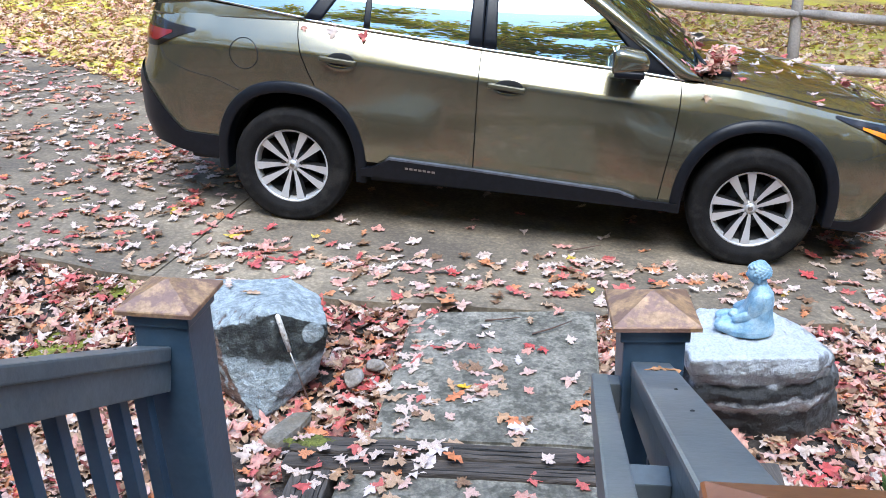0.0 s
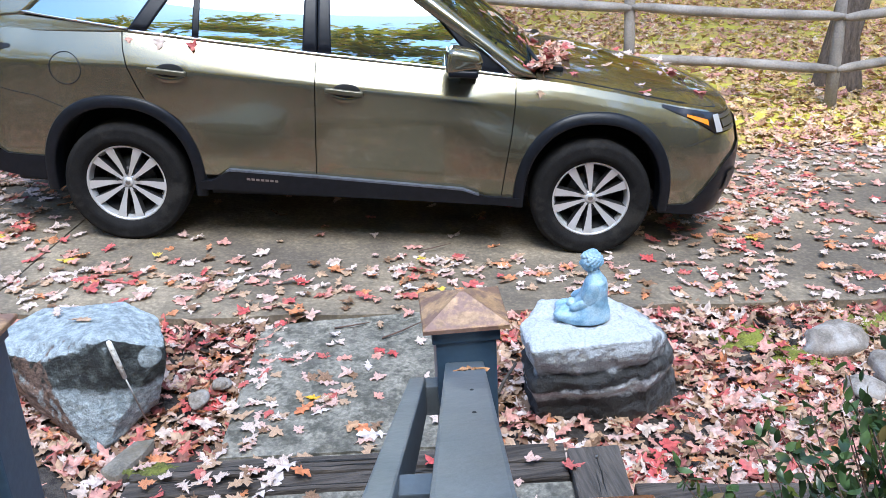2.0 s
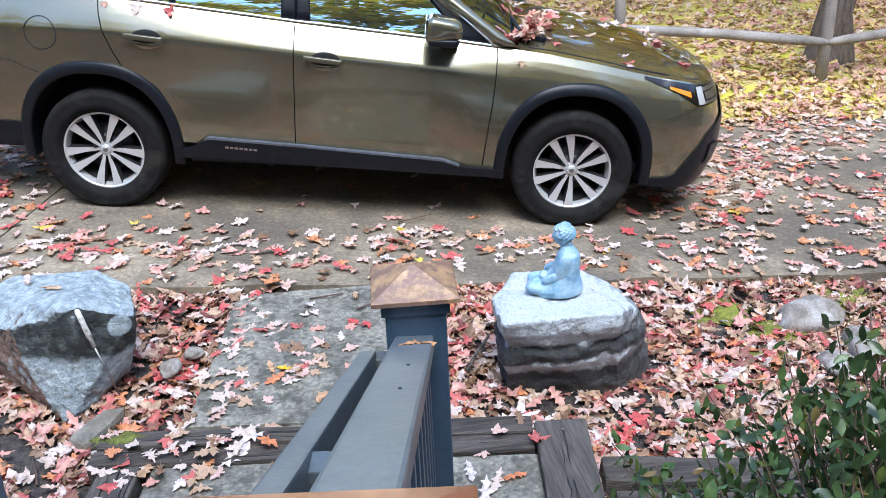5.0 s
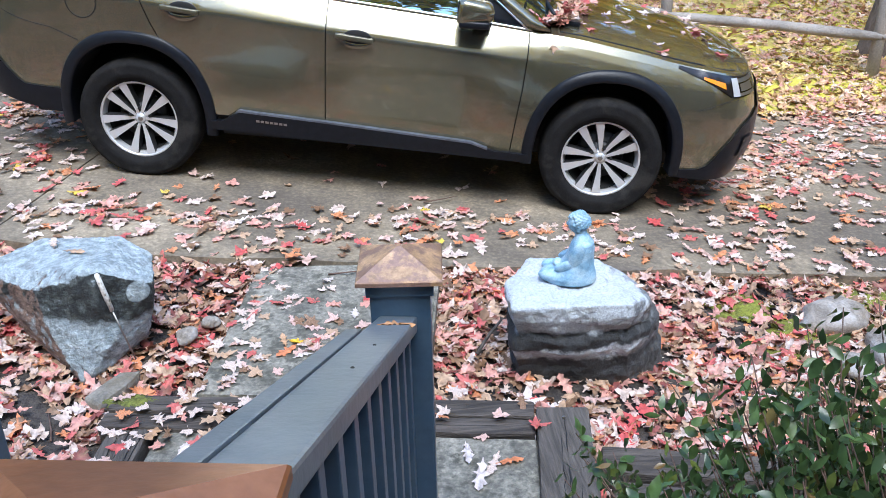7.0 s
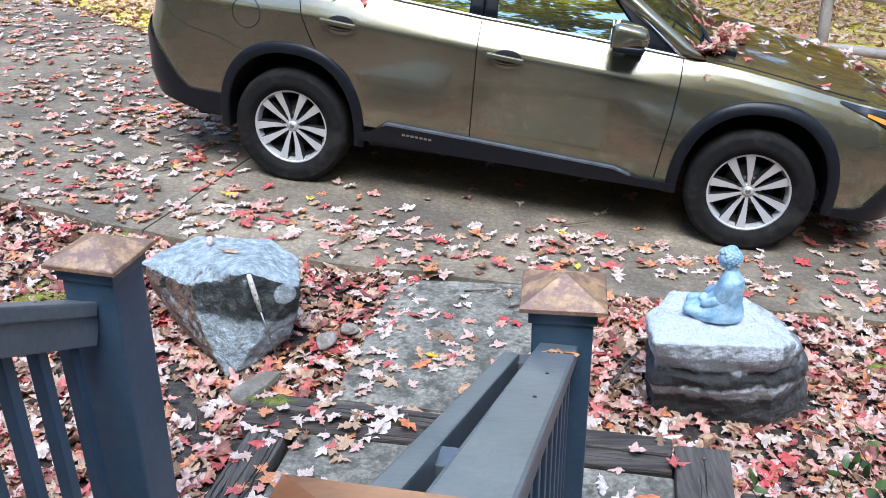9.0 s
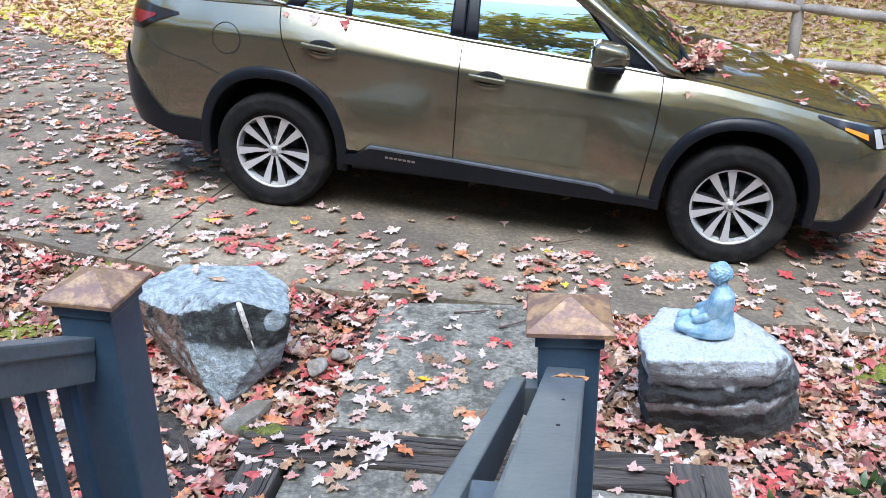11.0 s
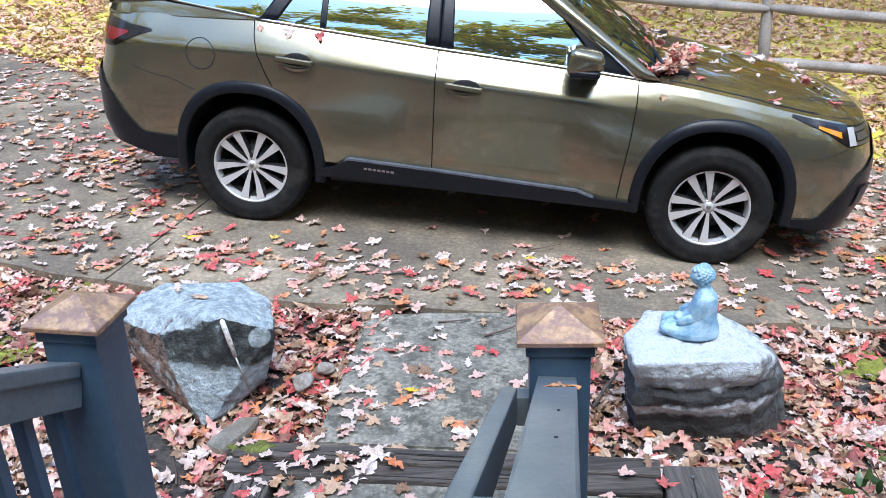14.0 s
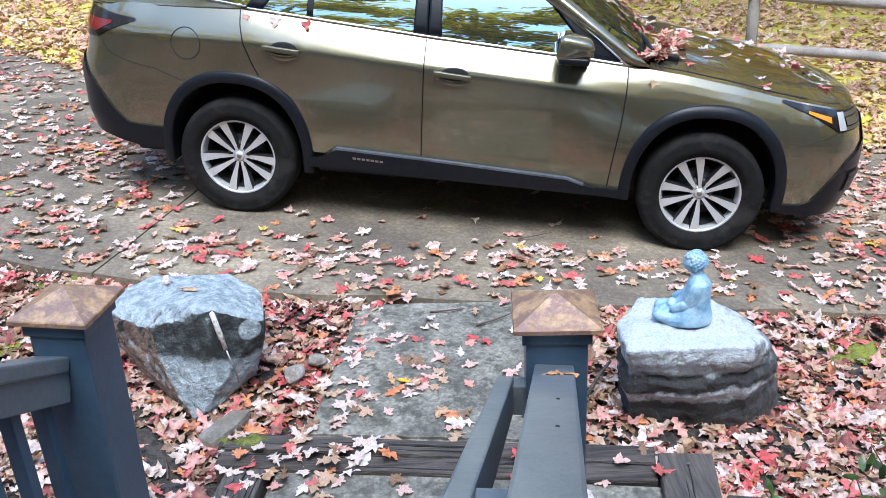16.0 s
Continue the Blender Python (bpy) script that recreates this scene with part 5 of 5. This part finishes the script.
# windscreen, roof, rear window
def screen(base, top, n=16, bow=0.16):
    V, F = [], []
    for i in range(n + 1):
        v = i / n
        for j in range(n + 1):
            t = -1 + 2 * j / n
            bx, by, bz = base
            tx, ty, tz = top
            V.append(Vector((lerp(bx, tx, v) + bow * (1 - t * t) * (1 - 0.4 * v), lerp(by, ty, v) * t, lerp(bz, tz, v) + 0.035 * math.sin(v * math.pi) + 0.03 * (1 - t * t) * v)))
    for i in range(n):
        for j in range(n):
            a = i * (n + 1) + j
            F.append((a, a + 1, a + n + 2, a + n + 1))
    return V, F


part("windscreen", mesh_of("windscreen", *screen((0.93, 0.83, 1.075), (0.19, 0.60, 1.555), bow=0.20)), M_GLASS, car, "windscreen with leaves along its base")
part("rear_window", mesh_of("rear_window", *screen((-2.30, 0.74, 1.22), (-2.12, 0.56, 1.55), bow=-0.12)), M_GLASS, car, "tinted rear window")
V, F = [], []
for i, x in enumerate(np.linspace(-2.25, 0.20, 24)):
    w = 0.605 - 0.05 * max(0, (-1.4 - x)) ** 2
    for j in range(15):
        t = -1 + 2 * j / 14
        V.append(Vector((x + (0.14 if x > 0.1 else 0) * (1 - t * t), w * t, ROOF - 0.004 + 0.055 * (1 - t * t) - 0.03 * max(0, -1.2 - x) ** 2)))
for i in range(23):
    for j in range(14):
        a = i * 15 + j
        F.append((a, a + 15, a + 16, a + 1))
part("roof", mesh_of("roof", V, F), M_CARPAINT, car)
part("cowl", box(0.22, 1.35, 0.03, 0.01, Matrix.Translation((1.06, 0, 1.085))), M_CLAD, car, "black plastic cowl")
part("dashboard", box(0.45, 1.3, 0.2, 0.05, Matrix.Translation((0.72, 0, 0.95))), M_CLAD, car)
for x, y in ((-0.05, -0.38), (-0.05, 0.38), (-0.95, -0.38), (-0.95, 0.38)):
    st = part("seat", merge(box(0.5, 0.5, 0.16, 0.05, Matrix.Translation((x + 0.1, y, 0.68))), box(0.14, 0.5, 0.6, 0.05, Matrix.Translation((x - 0.2, y, 1.0)) @ Matrix.Rotation(-0.25, 4, "Y"))), M_SEAT, car, smooth=True)
    part("headrest", box(0.1, 0.27, 0.18, 0.04, Matrix.Translation((x - 0.30, y, 1.38))), M_SEAT, st, smooth=True)
for s in (-1, 1):
    wip = [Vector((1.02, s * 0.62, 1.12)), Vector((0.97, s * 0.3, 1.16)), Vector((0.99, s * -0.02, 1.165))]
    if s < 0:
        part("wiper", mesh_of("wiper", *tube(wip, [0.012, 0.009, 0.007], 8)), M_CLAD, car)
# grille
for s in (-1, 1):
    part("grille", mesh_of("grille", *sheet(stations(2.46, 2.85, 0.03), lambda c: 0.60, lambda c: 0.79, 6, 0.010, s, 0.02)), M_CLAD, car, "black grille")


def lathe(profile, seg=64):
    """Revolve (r, y) round the y axis."""
    V, F, n = [], [], len(profile)
    for i in range(seg):
        t = 2 * math.pi * i / seg
        for r, y in profile:
            V.append(Vector((r * math.cos(t), y, r * math.sin(t))))
    for i in range(seg):
        for j in range(n - 1):
            a, b = i * n + j, ((i + 1) % seg) * n + j
            F.append((a, a + 1, b + 1, b))
    return V, F


def wheel(x, s, spin, steer):
    """Wheel facing -y at the right side: rim > tyre, spokes, hub cap, nuts, disc."""
    m = pose(x, s * 0.80, HZ, 0, 0, steer + (0 if s < 0 else 180)) @ Matrix.Rotation(spin, 4, "Y")
    rim = part("wheel", mesh_of("wheel", *lathe([(0.185, 0.10), (0.205, 0.04), (0.208, -0.05), (0.219, -0.078), (0.222, -0.088), (0.232, -0.090), (0.235, -0.084), (0.235, -0.07), (0.215, 0.11)])), M_ALLOY, car, "five-twin-spoke machined alloy wheel", m=m)
    part("tyre", mesh_of("tyre", *lathe([(0.226, 0.10), (0.232, 0.112), (0.28, 0.118), (0.33, 0.112), (0.352, 0.095), (0.360, 0.07), (0.362, 0.0), (0.360, -0.07), (0.352, -0.092), (0.338, -0.104), (0.330, -0.110), (0.322, -0.109), (0.29, -0.115), (0.262, -0.113), (0.258, -0.109), (0.240, -0.100), (0.229, -0.086), (0.222, -0.06)])), M_TYRE, rim, "black tyre")
    # disc and barrel are coloured dark to hold the shade between the spokes
    part("brake_disc", mesh_of("brake_disc", *lathe([(0.0, 0.0), (0.145, 0.0), (0.148, 0.015), (0.0, 0.02)], 40)), M_DARKALLOY, rim)
    part("barrel", mesh_of("barrel", *lathe([(0.203, -0.05), (0.19, 0.03), (0.0, 0.05)], 40)), M_BLACK, rim)
    for k in range(5):
        for d in (-1, 1):
            a = k * 2 * math.pi / 5 + d * 0.255
            a0 = k * 2 * math.pi / 5 + d * 0.33
            V = []
            for r, ang, w, y in ((0.034, a0, 0.008, -0.060), (0.11, a0 * 0.4 + a * 0.6, 0.0145, -0.066), (0.185, a, 0.0225, -0.078), (0.224, a - d * 0.01, 0.027, -0.082)):
                c = Vector((math.cos(ang) * r, 0, math.sin(ang) * r))
                tdir = Vector((-math.sin(ang), 0, math.cos(ang)))
                V += [c - tdir * w + Vector((0, y, 0)), c + tdir * w + Vector((0, y, 0)), c + tdir * (w + 0.004) + Vector((0, y + 0.05, 0)), c - tdir * (w + 0.004) + Vector((0, y + 0.05, 0))]
            F = []
            for i in range(3):
                for j in range(4):
                    F.append((i * 4 + j, i * 4 + (j + 1) % 4, i * 4 + 4 + (j + 1) % 4, i * 4 + 4 + j))
            F += [(3, 2, 1, 0), (12, 13, 14, 15)]
            me = mesh_of("spoke", V, F, False)
            me.materials.append(M_ALLOY)
            me.materials.append(M_DARKALLOY)
            for p in me.polygons:
                p.material_index = 1 if abs(p.normal.y) < 0.7 else 0
            part("spoke", me, None, rim)
        a = k * 2 * math.pi / 5 + math.pi / 5
        part("lug_nut", cyl(0.012, 0.011, 0.034, 6, 0.002, Matrix.Translation((0.062 * math.cos(a), -0.036, 0.062 * math.sin(a))) @ Matrix.Rotation(math.pi / 2, 4, "X")), M_BLACK, rim, "dark wheel nut")
    part("hub_ring", mesh_of("hub_ring", *lathe([(0.0, -0.058), (0.040, -0.058), (0.046, -0.050), (0.048, 0.0)], 40)), M_ALLOY, rim)
    # dark disc added behind the nuts for the shade in their recesses
    part("hub_shade_disc", mesh_of("hub_shade_disc", *lathe([(0.0, -0.030), (0.085, -0.028), (0.088, 0.01)], 40)), M_DARKALLOY, rim)
    part("hub_cap", mesh_of("hub_cap", *lathe([(0.0, -0.068), (0.024, -0.067), (0.031, -0.060), (0.032, -0.05)], 32)), M_ALLOY, rim, "plain silver hub cap with a dark oval")
    part("cap_badge", mesh_of("cap_badge", *lathe([(0.0, -0.0695), (0.014, -0.069), (0.016, -0.066)], 24)), M_STEEL, rim)
    return rim


wheel(-HUB, -1, 0.30, 0)
wheel(HUB, -1, 0.55, 0)
wheel(-HUB, 1, 0.1, 0)
wheel(HUB, 1, 0.4, 0)


# ---- leaves lying on the car ----
def hood_point(x, t):
    c = x if x < EDGE else EDGE + math.asin(min(1, (x - EDGE) / 0.42)) / (math.pi / 2)
    p = surf(c, float(belt(c)))
    k = float(np.interp(c, [1.0, 1.5, 1.85, 2.4, 2.85], [0.085, 0.085, 0.075, 0.03, 0.0]))
    return Vector((p.x, -p.y * t, p.z + k * (1 - abs(t) ** 2.6) + 0.006))


car_rng = np.random.default_rng(21)


def leaf_thing(place, size, shape, label, group, normal=(0, 0, 1), material=M_LEAF_ONE):
    me = leaf_mesh("fallen_leaf", np.zeros((1, 3)), np.array([size]), shape, 0.12, 0.3, car_rng, np.array([normal], float))
    ob = part("fallen_leaf", me, material, None, m=Matrix.Translation(place))
    return tagged(ob, label, "leaf", group)


leaf_thing((0.470, 1.735, 1.272), 0.075, OAK, "curled tan leaf lying on the stair rail", "leaves on the rail", (0.0, 0.42, 0.9), M_TAN_LEAF)
for lx, ly, lz in ((-0.86, 3.66, 0.585), (-0.98, 3.78, 0.575), (1.52, 3.30, 0.43)):
    leaf_thing((lx, ly, lz), 0.085, OAK, "pale dry leaf lying on a boulder", "leaves on the boulders")
for i in range(38):
    hx = 1.08 + 1.0 * car_rng.uniform(0, 1) ** 1.5
    leaf_thing(CAR @ hood_point(hx, car_rng.uniform(-0.92, 0.92)), car_rng.uniform(0.07, 0.13), MAPLE if i % 3 else OAK, "dry red and tan leaf lying on the hood of a car", "leaves on the hood")
for c, z, s_ in ((-1.11, 1.185, 0.10), (-0.93, 1.172, 0.085), (-1.29, 1.20, 0.05), (1.02, 0.99, 0.06)):
    leaf_thing(CAR @ surf(c, z, 0.006), s_, MAPLE, "small dry leaf stuck to the side of a car", "leaves on the car side", (0.1, -0.8, 0.5))
cp, cn = [], []
for i in range(120):
    t = car_rng.uniform(0.15, 1.08)
    x = 1.0 + 0.17 * (1 - t * t) + abs(car_rng.normal(0, 0.06)) - 0.03
    cp.append(CAR @ Vector((x, -0.70 * t, 1.098 + 0.022 * car_rng.uniform() + 0.02 * (1 - t * t))))
ob = part("leaf_pile", leaf_mesh("leaf_pile", np.array(cp), car_rng.uniform(0.07, 0.12, len(cp)), MAPLE, 0.3, 0.3, car_rng), M_LEAF_HEAP, None)
tagged(ob, "heap of dry red leaves along the base of the windscreen", "leaves", kind="stuff")
cp = []
for i in range(46):
    v, t = car_rng.uniform(0.05, 0.9), car_rng.uniform(-0.9, 0.9)
    cp.append(CAR @ Vector((lerp(0.93, 0.19, v) + 0.20 * (1 - t * t) * (1 - 0.4 * v) + 0.004, lerp(0.83, 0.60, v) * t, lerp(1.075, 1.555, v) + 0.035 * math.sin(v * math.pi) + 0.03 * (1 - t * t) * v + 0.010)))
ob = part("screen_leaves", leaf_mesh("screen_leaves", np.array(cp), car_rng.uniform(0.06, 0.10, len(cp)), MAPLE, 0.15, 0.3, car_rng, np.tile(np.array([[0.55, -0.09, 0.83]]), (len(cp), 1))), M_LEAF_HEAP, None)
tagged(ob, "scattered dry leaves lying on a windscreen", "leaves", kind="stuff")

# ---- bush ----
bush_rng = np.random.default_rng(11)
bush = thing("evergreen_bush", pose(0, 0, 0), "dense glossy dark green broadleaf bush beside the path", "bush")
bl_pos, bl_nrm = [], []
for i in range(360):
    bx, by = 0.75 + 1.30 * bush_rng.uniform() ** 0.95, bush_rng.uniform(0.86, 1.38)
    hgt = float(np.interp(bx, [0.68, 0.74, 0.88, 0.96, 1.03, 1.12, 2.1], [1.20, 1.29, 1.35, 1.42, 1.48, 1.52, 1.76])) - 0.30 * bush_rng.uniform() ** 1.5 - 0.35 * abs(by - 1.1)
    p0 = Vector((lerp(bx, 1.40, 0.8), lerp(by, 1.08, 0.8), -0.02))
    p2 = Vector((bx, by + 0.03, hgt))
    p1 = p0.lerp(p2, 0.6) + Vector((bush_rng.normal(0.06, 0.06), bush_rng.normal(0, 0.06), 0.06))
    part("stem", mesh_of("stem", *tube([p0, p1, p2], [0.006, 0.003, 0.001], 6)), M_TWIG, bush)
    for t in np.linspace(0.38, 1.0, 58):
        p = (p0.lerp(p1, t / 0.6) if t < 0.6 else p1.lerp(p2, (t - 0.6) / 0.4))
        d = bush_rng.normal(0, 1, 3)
        d[2] = abs(d[2]) * 0.6 + 0.2
        bl_pos.append(np.array(p) + d / np.linalg.norm(d) * 0.024)
        bl_nrm.append(d)
bl_pos, bl_nrm = np.array(bl_pos), np.array(bl_nrm)
part("foliage", leaf_mesh("foliage", bl_pos, bush_rng.uniform(0.026, 0.044, len(bl_pos)), OVAL * np.array([1.25, 1.0]), 0.5, 0.3, bush_rng, bl_nrm), M_BUSH, bush, "small oval glossy leaves")


# ---- fallen leaves ----
def scatter(n, x0, x1, y0, y1, keep, rng):
    x, y = rng.uniform(x0, x1, n), rng.uniform(y0, y1, n)
    ok = rng.uniform(0, 1, n) < keep(x, y)
    return x[ok], y[ok]


def lump(x, y, f, seed):
    """Cheap smooth noise for drifts, 0 to 1."""
    v = np.sin(x * f + seed) * np.cos(y * f * 1.3 + 2 * seed) + 0.6 * np.sin(x * f * 2.1 - y * f * 1.7 + seed * 3) + 0.4 * np.cos(x * f * 4.3 + y * f * 3.9 + seed)
    return np.clip(0.5 + v * 0.3, 0, 1)


def top_z(x, y):
    """Height of what lies on the ground: slab, pad, timbers, drive or bed."""
    g = ground_z(x, y)
    on_drive = (y > near_edge(x)) & (y < far_edge(x))
    u = (x - 0.15) * 0.988 - (y - 3.5) * 0.153
    slab = (np.abs(u - 0.06) < 0.45) & (y > 2.98) & (y <= near_edge(x))
    pad = (y <= 2.98) & (y > 1.5) & (u > -0.72) & (u < 0.95)
    timb = (y > 2.66 - 0.154 * (x - 1.0)) & (y < 2.84 - 0.154 * (x - 1.0)) & (x > -0.66) & (x < 1.0)
    z = np.where(on_drive, drive_z(x), g)
    z = np.where(slab, 0.187, np.where(pad, 0.197, z))
    return np.where(timb, 0.226, z), on_drive, slab | pad | timb


def leaves_on(name, x, y, lo, hi, shape, material, label, tilt, curl, rng, lift=0.012):
    z, _, _ = top_z(x, y)
    pos = np.stack([x, y, z + lift * rng.uniform(0.5, 2.2, len(x))], -1)
    ob = part(name, leaf_mesh(name, pos, rng.uniform(lo, hi, len(x)), shape, tilt, curl, rng), material, None)
    return tagged(ob, label, "leaves", kind="stuff")


def drive_keep(x, y):
    band = np.exp(-((y - near_edge(x) - 0.38 - 0.05 * np.sin(2 * x)) / 0.30) ** 2) * (x > -2.2) * (x < 1.9)
    right = np.clip((x - 1.9) / 0.8, 0, 1) * 0.75
    left = np.clip((-1.2 - x) / 0.5, 0, 1) * 0.28
    under = ((y > 5.15 - 0.155 * (x + 0.9)) & (x > -1.2) & (x < 2.2)) * 0.85
    return np.clip(0.10 + 0.75 * band * lump(x, y, 3.1, 1.0) + right * lump(x, y, 2.0, 2.0) + left * lump(x, y, 2.3, 4.0), 0, 1) * (1 - under) * (1 + 2 * np.exp(-(((x + 2.0) / 0.35) ** 2 + ((y - 6.3) / 0.4) ** 2))) * ((y > near_edge(x)) & (y < far_edge(x)))


def bed_keep(x, y):
    _, dr, sl = top_z(x, y)
    bare = 0.55 * np.exp(-(((x + 0.95) / 0.30) ** 2 + ((y - 3.05) / 0.25) ** 2)) + 0.8 * np.exp(-(((x - 1.4) / 0.45) ** 2 + ((y - 3.08) / 0.13) ** 2)) + 0.7 * np.exp(-(((x - 2.35) / 0.3) ** 2 + ((y - 3.75) / 0.2) ** 2))
    return np.clip(0.55 + 0.6 * lump(x, y, 3.0, 5.0) - 0.7 * bare, 0.05, 1) * (~dr) * (~sl) * (y < near_edge(x))


def slab_keep(x, y):
    _, dr, sl = top_z(x, y)
    left = np.exp(-((x + 0.22 - 0.15 * (y - 3.5)) / 0.16) ** 2)
    return np.clip(0.10 + 0.6 * left + 0.10 * np.exp(-((y - 2.85 + 0.157 * x) / 0.12) ** 2) + 0.5 * np.exp(-(((x - 0.12) / 0.12) ** 2 + ((y - 3.42) / 0.10) ** 2)), 0, 1) * sl


def lawn_keep(x, y):
    return np.clip(0.15 + 0.75 * lump(x, y, 1.3, 3.0) + 0.6 * np.exp(-np.clip(y - far_edge(x), 0, 9) / 0.8), 0, 1) * (y > far_edge(x) - 0.15)


for shape, frac, tagname in ((MAPLE, 0.6, "maple_leaves"), (OAK, 0.4, "oak_leaves")):
    kind_ = "maple" if shape is MAPLE else "oak"
    x, y = scatter(int(29000 * frac), -5.5, 6.5, 4.0, 10.5, drive_keep, RNG)
    leaves_on(tagname, x, y, 0.065, 0.135, shape, M_LEAF_DRIVE, f"fallen {kind_} leaves scattered over the driveway", 0.11, 0.18, RNG)
    x, y = scatter(int(25000 * frac), -2.6, 4.2, 1.6, 5.0, bed_keep, RNG)
    leaves_on(tagname, x, y, 0.055, 0.125, shape, M_LEAF_BED, f"thick litter of fallen {kind_} leaves in the bed", 0.35, 0.4, RNG, 0.02)
    x, y = scatter(int(13000 * frac), -5.5, 7.0, -1.2, 5.6, lambda x, y: bed_keep(x, y) * ((y < 1.62) | (x < -2.55) | (x > 4.1)), RNG)
    leaves_on(tagname, x, y, 0.08, 0.145, shape, M_LEAF_BED, f"fallen {kind_} leaves near the house", 0.35, 0.4, RNG, 0.02)
    x, y = scatter(int(42000 * frac), -7.5, 9.5, 6.6, 14.5, lawn_keep, RNG)
    leaves_on(tagname, x, y, 0.08, 0.15, shape, M_LEAF_LAWN, f"fallen {kind_} leaves covering the lawn", 0.35, 0.35, RNG, 0.02)

# single leaves on the path, each a thing of its own
pool = [leaf_mesh("path_leaf", np.zeros((1, 3)), np.ones(1), MAPLE if k % 5 < 3 else OAK, 0.14, 0.3, RNG) for k in range(12)]
for me in pool:
    me.materials.append(M_LEAF_ONE)
x, y = scatter(1700, -0.9, 1.2, 1.6, 4.2, slab_keep, RNG)
z, _, _ = top_z(x, y)
for k in range(min(290, len(x))):
    ob = part("path_leaf", pool[k % 12], None, None, m=Matrix.Translation((x[k], y[k], z[k] + 0.014)) @ Matrix.Rotation(RNG.uniform(0, 6.28), 4, "Z") @ Matrix.Scale(RNG.uniform(0.06, 0.108), 4))
    tagged(ob, "dry fallen leaf lying on the concrete path", "leaf", "leaves on the path")

# leaves that stand out by their size or colour
FEATURE = {"pale": (0.66, 0.57, 0.54), "red": (0.52, 0.085, 0.08), "orange": (0.60, 0.21, 0.09), "yellow": (0.80, 0.46, 0.03), "tan": (0.50, 0.30, 0.17)}
FEATURE = {k: leaf_mat(k + "_leaf", [(c, 1)], per_object=True, dry=tuple(v * 0.8 for v in c)) for k, c in FEATURE.items()}
for fx, fy, size, tone, oak in ((1.02, 3.06, 0.15, "pale", 0), (1.10, 3.00, 0.14, "pale", 0), (1.15, 2.93, 0.13, "pale", 0), (-0.35, 3.56, 0.13, "red", 0), (-0.37, 3.64, 0.11, "red", 0), (-0.24, 4.22, 0.09, "red", 0),
                                (0.08, 3.41, 0.095, "yellow", 0), (0.04, 3.34, 0.10, "orange", 1), (0.10, 3.30, 0.08, "pale", 1), (0.02, 3.42, 0.085, "tan", 1), (0.26, 3.13, 0.10, "orange", 0), (0.30, 3.08, 0.11, "pale", 1), (0.22, 3.17, 0.10, "tan", 0),
                                (0.55, 3.24, 0.10, "orange", 1), (-0.05, 4.13, 0.08, "red", 0), (-0.11, 2.83, 0.13, "pale", 1), (-0.04, 2.90, 0.10, "pale", 1), (0.02, 2.86, 0.09, "orange", 0), (-0.42, 2.84, 0.12, "tan", 1), (-0.53, 2.76, 0.09, "red", 0), (-0.29, 2.73, 0.08, "pale", 0),
                                (0.86, 2.51, 0.09, "orange", 1), (0.75, 2.45, 0.12, "pale", 1), (0.72, 2.58, 0.11, "pale", 1), (0.50, 2.80, 0.08, "red", 0), (0.81, 3.46, 0.12, "red", 0), (1.45, 2.90, 0.12, "red", 0), (1.40, 2.83, 0.12, "red", 0), (1.34, 2.76, 0.12, "red", 0), (1.30, 2.84, 0.11, "red", 0), (1.50, 2.98, 0.11, "red", 0),
                                (0.40, 3.75, 0.075, "red", 0), (0.46, 3.70, 0.07, "red", 0), (0.33, 3.62, 0.075, "pale", 1), (0.20, 3.95, 0.08, "pale", 1), (0.62, 4.45, 0.12, "pale", 0), (0.05, 4.55, 0.11, "red", 0), (-0.3, 4.6, 0.12, "pale", 1), (2.1, 4.7, 0.13, "red", 0), (2.35, 4.45, 0.12, "pale", 0)):
    lift = 0.035 if fy < 3.3 and fx > 0.98 or fx < -0.33 and fy > 3 else 0.016
    fz = float(top_z(np.array([fx]), np.array([fy]))[0][0]) + lift
    leaf_thing((fx, fy, fz), size, OAK if oak else MAPLE, tone + " fallen leaf lying flat on the ground", "single fallen leaves", (0.05, -0.1, 1), FEATURE[tone])

# pale stick propped against the boulder
stick = part("stick", mesh_of("stick", *tube([Vector((0.86, 3.36, 0.10)), Vector((0.92, 3.42, 0.155)), Vector((0.985, 3.47, 0.20))], [0.009, 0.008, 0.006], 8)), M_TIMBER_Y, None)
tagged(stick, "short pale broken stick leaning on a boulder", "stick")

# twigs
for k, (tx, ty, ta, tl) in enumerate([(0.42, 3.86, 0.5, 0.24), (-0.26, 3.45, 1.3, 0.3), (0.98, 3.55, 0.9, 0.2), (0.75, 4.95, 0.3, 0.22), (-0.85, 2.95, 1.9, 0.2), (0.2, 4.02, 0.1, 0.18), (1.9, 3.0, 0.7, 0.25)]):
    zt = float(top_z(np.array([tx]), np.array([ty]))[0][0]) + 0.012
    d = Vector((math.cos(ta), math.sin(ta), 0)) * tl
    p0 = Vector((tx, ty, zt))
    tw = part("twig", mesh_of("twig", *tube([p0, p0 + d * 0.4 + Vector((0.01, -0.012, 0.006)), p0 + d], [0.005, 0.004, 0.002], 7)), M_TWIG, None)
    tagged(tw, "thin dry brown twig lying on the ground", "twig", "fallen twigs")
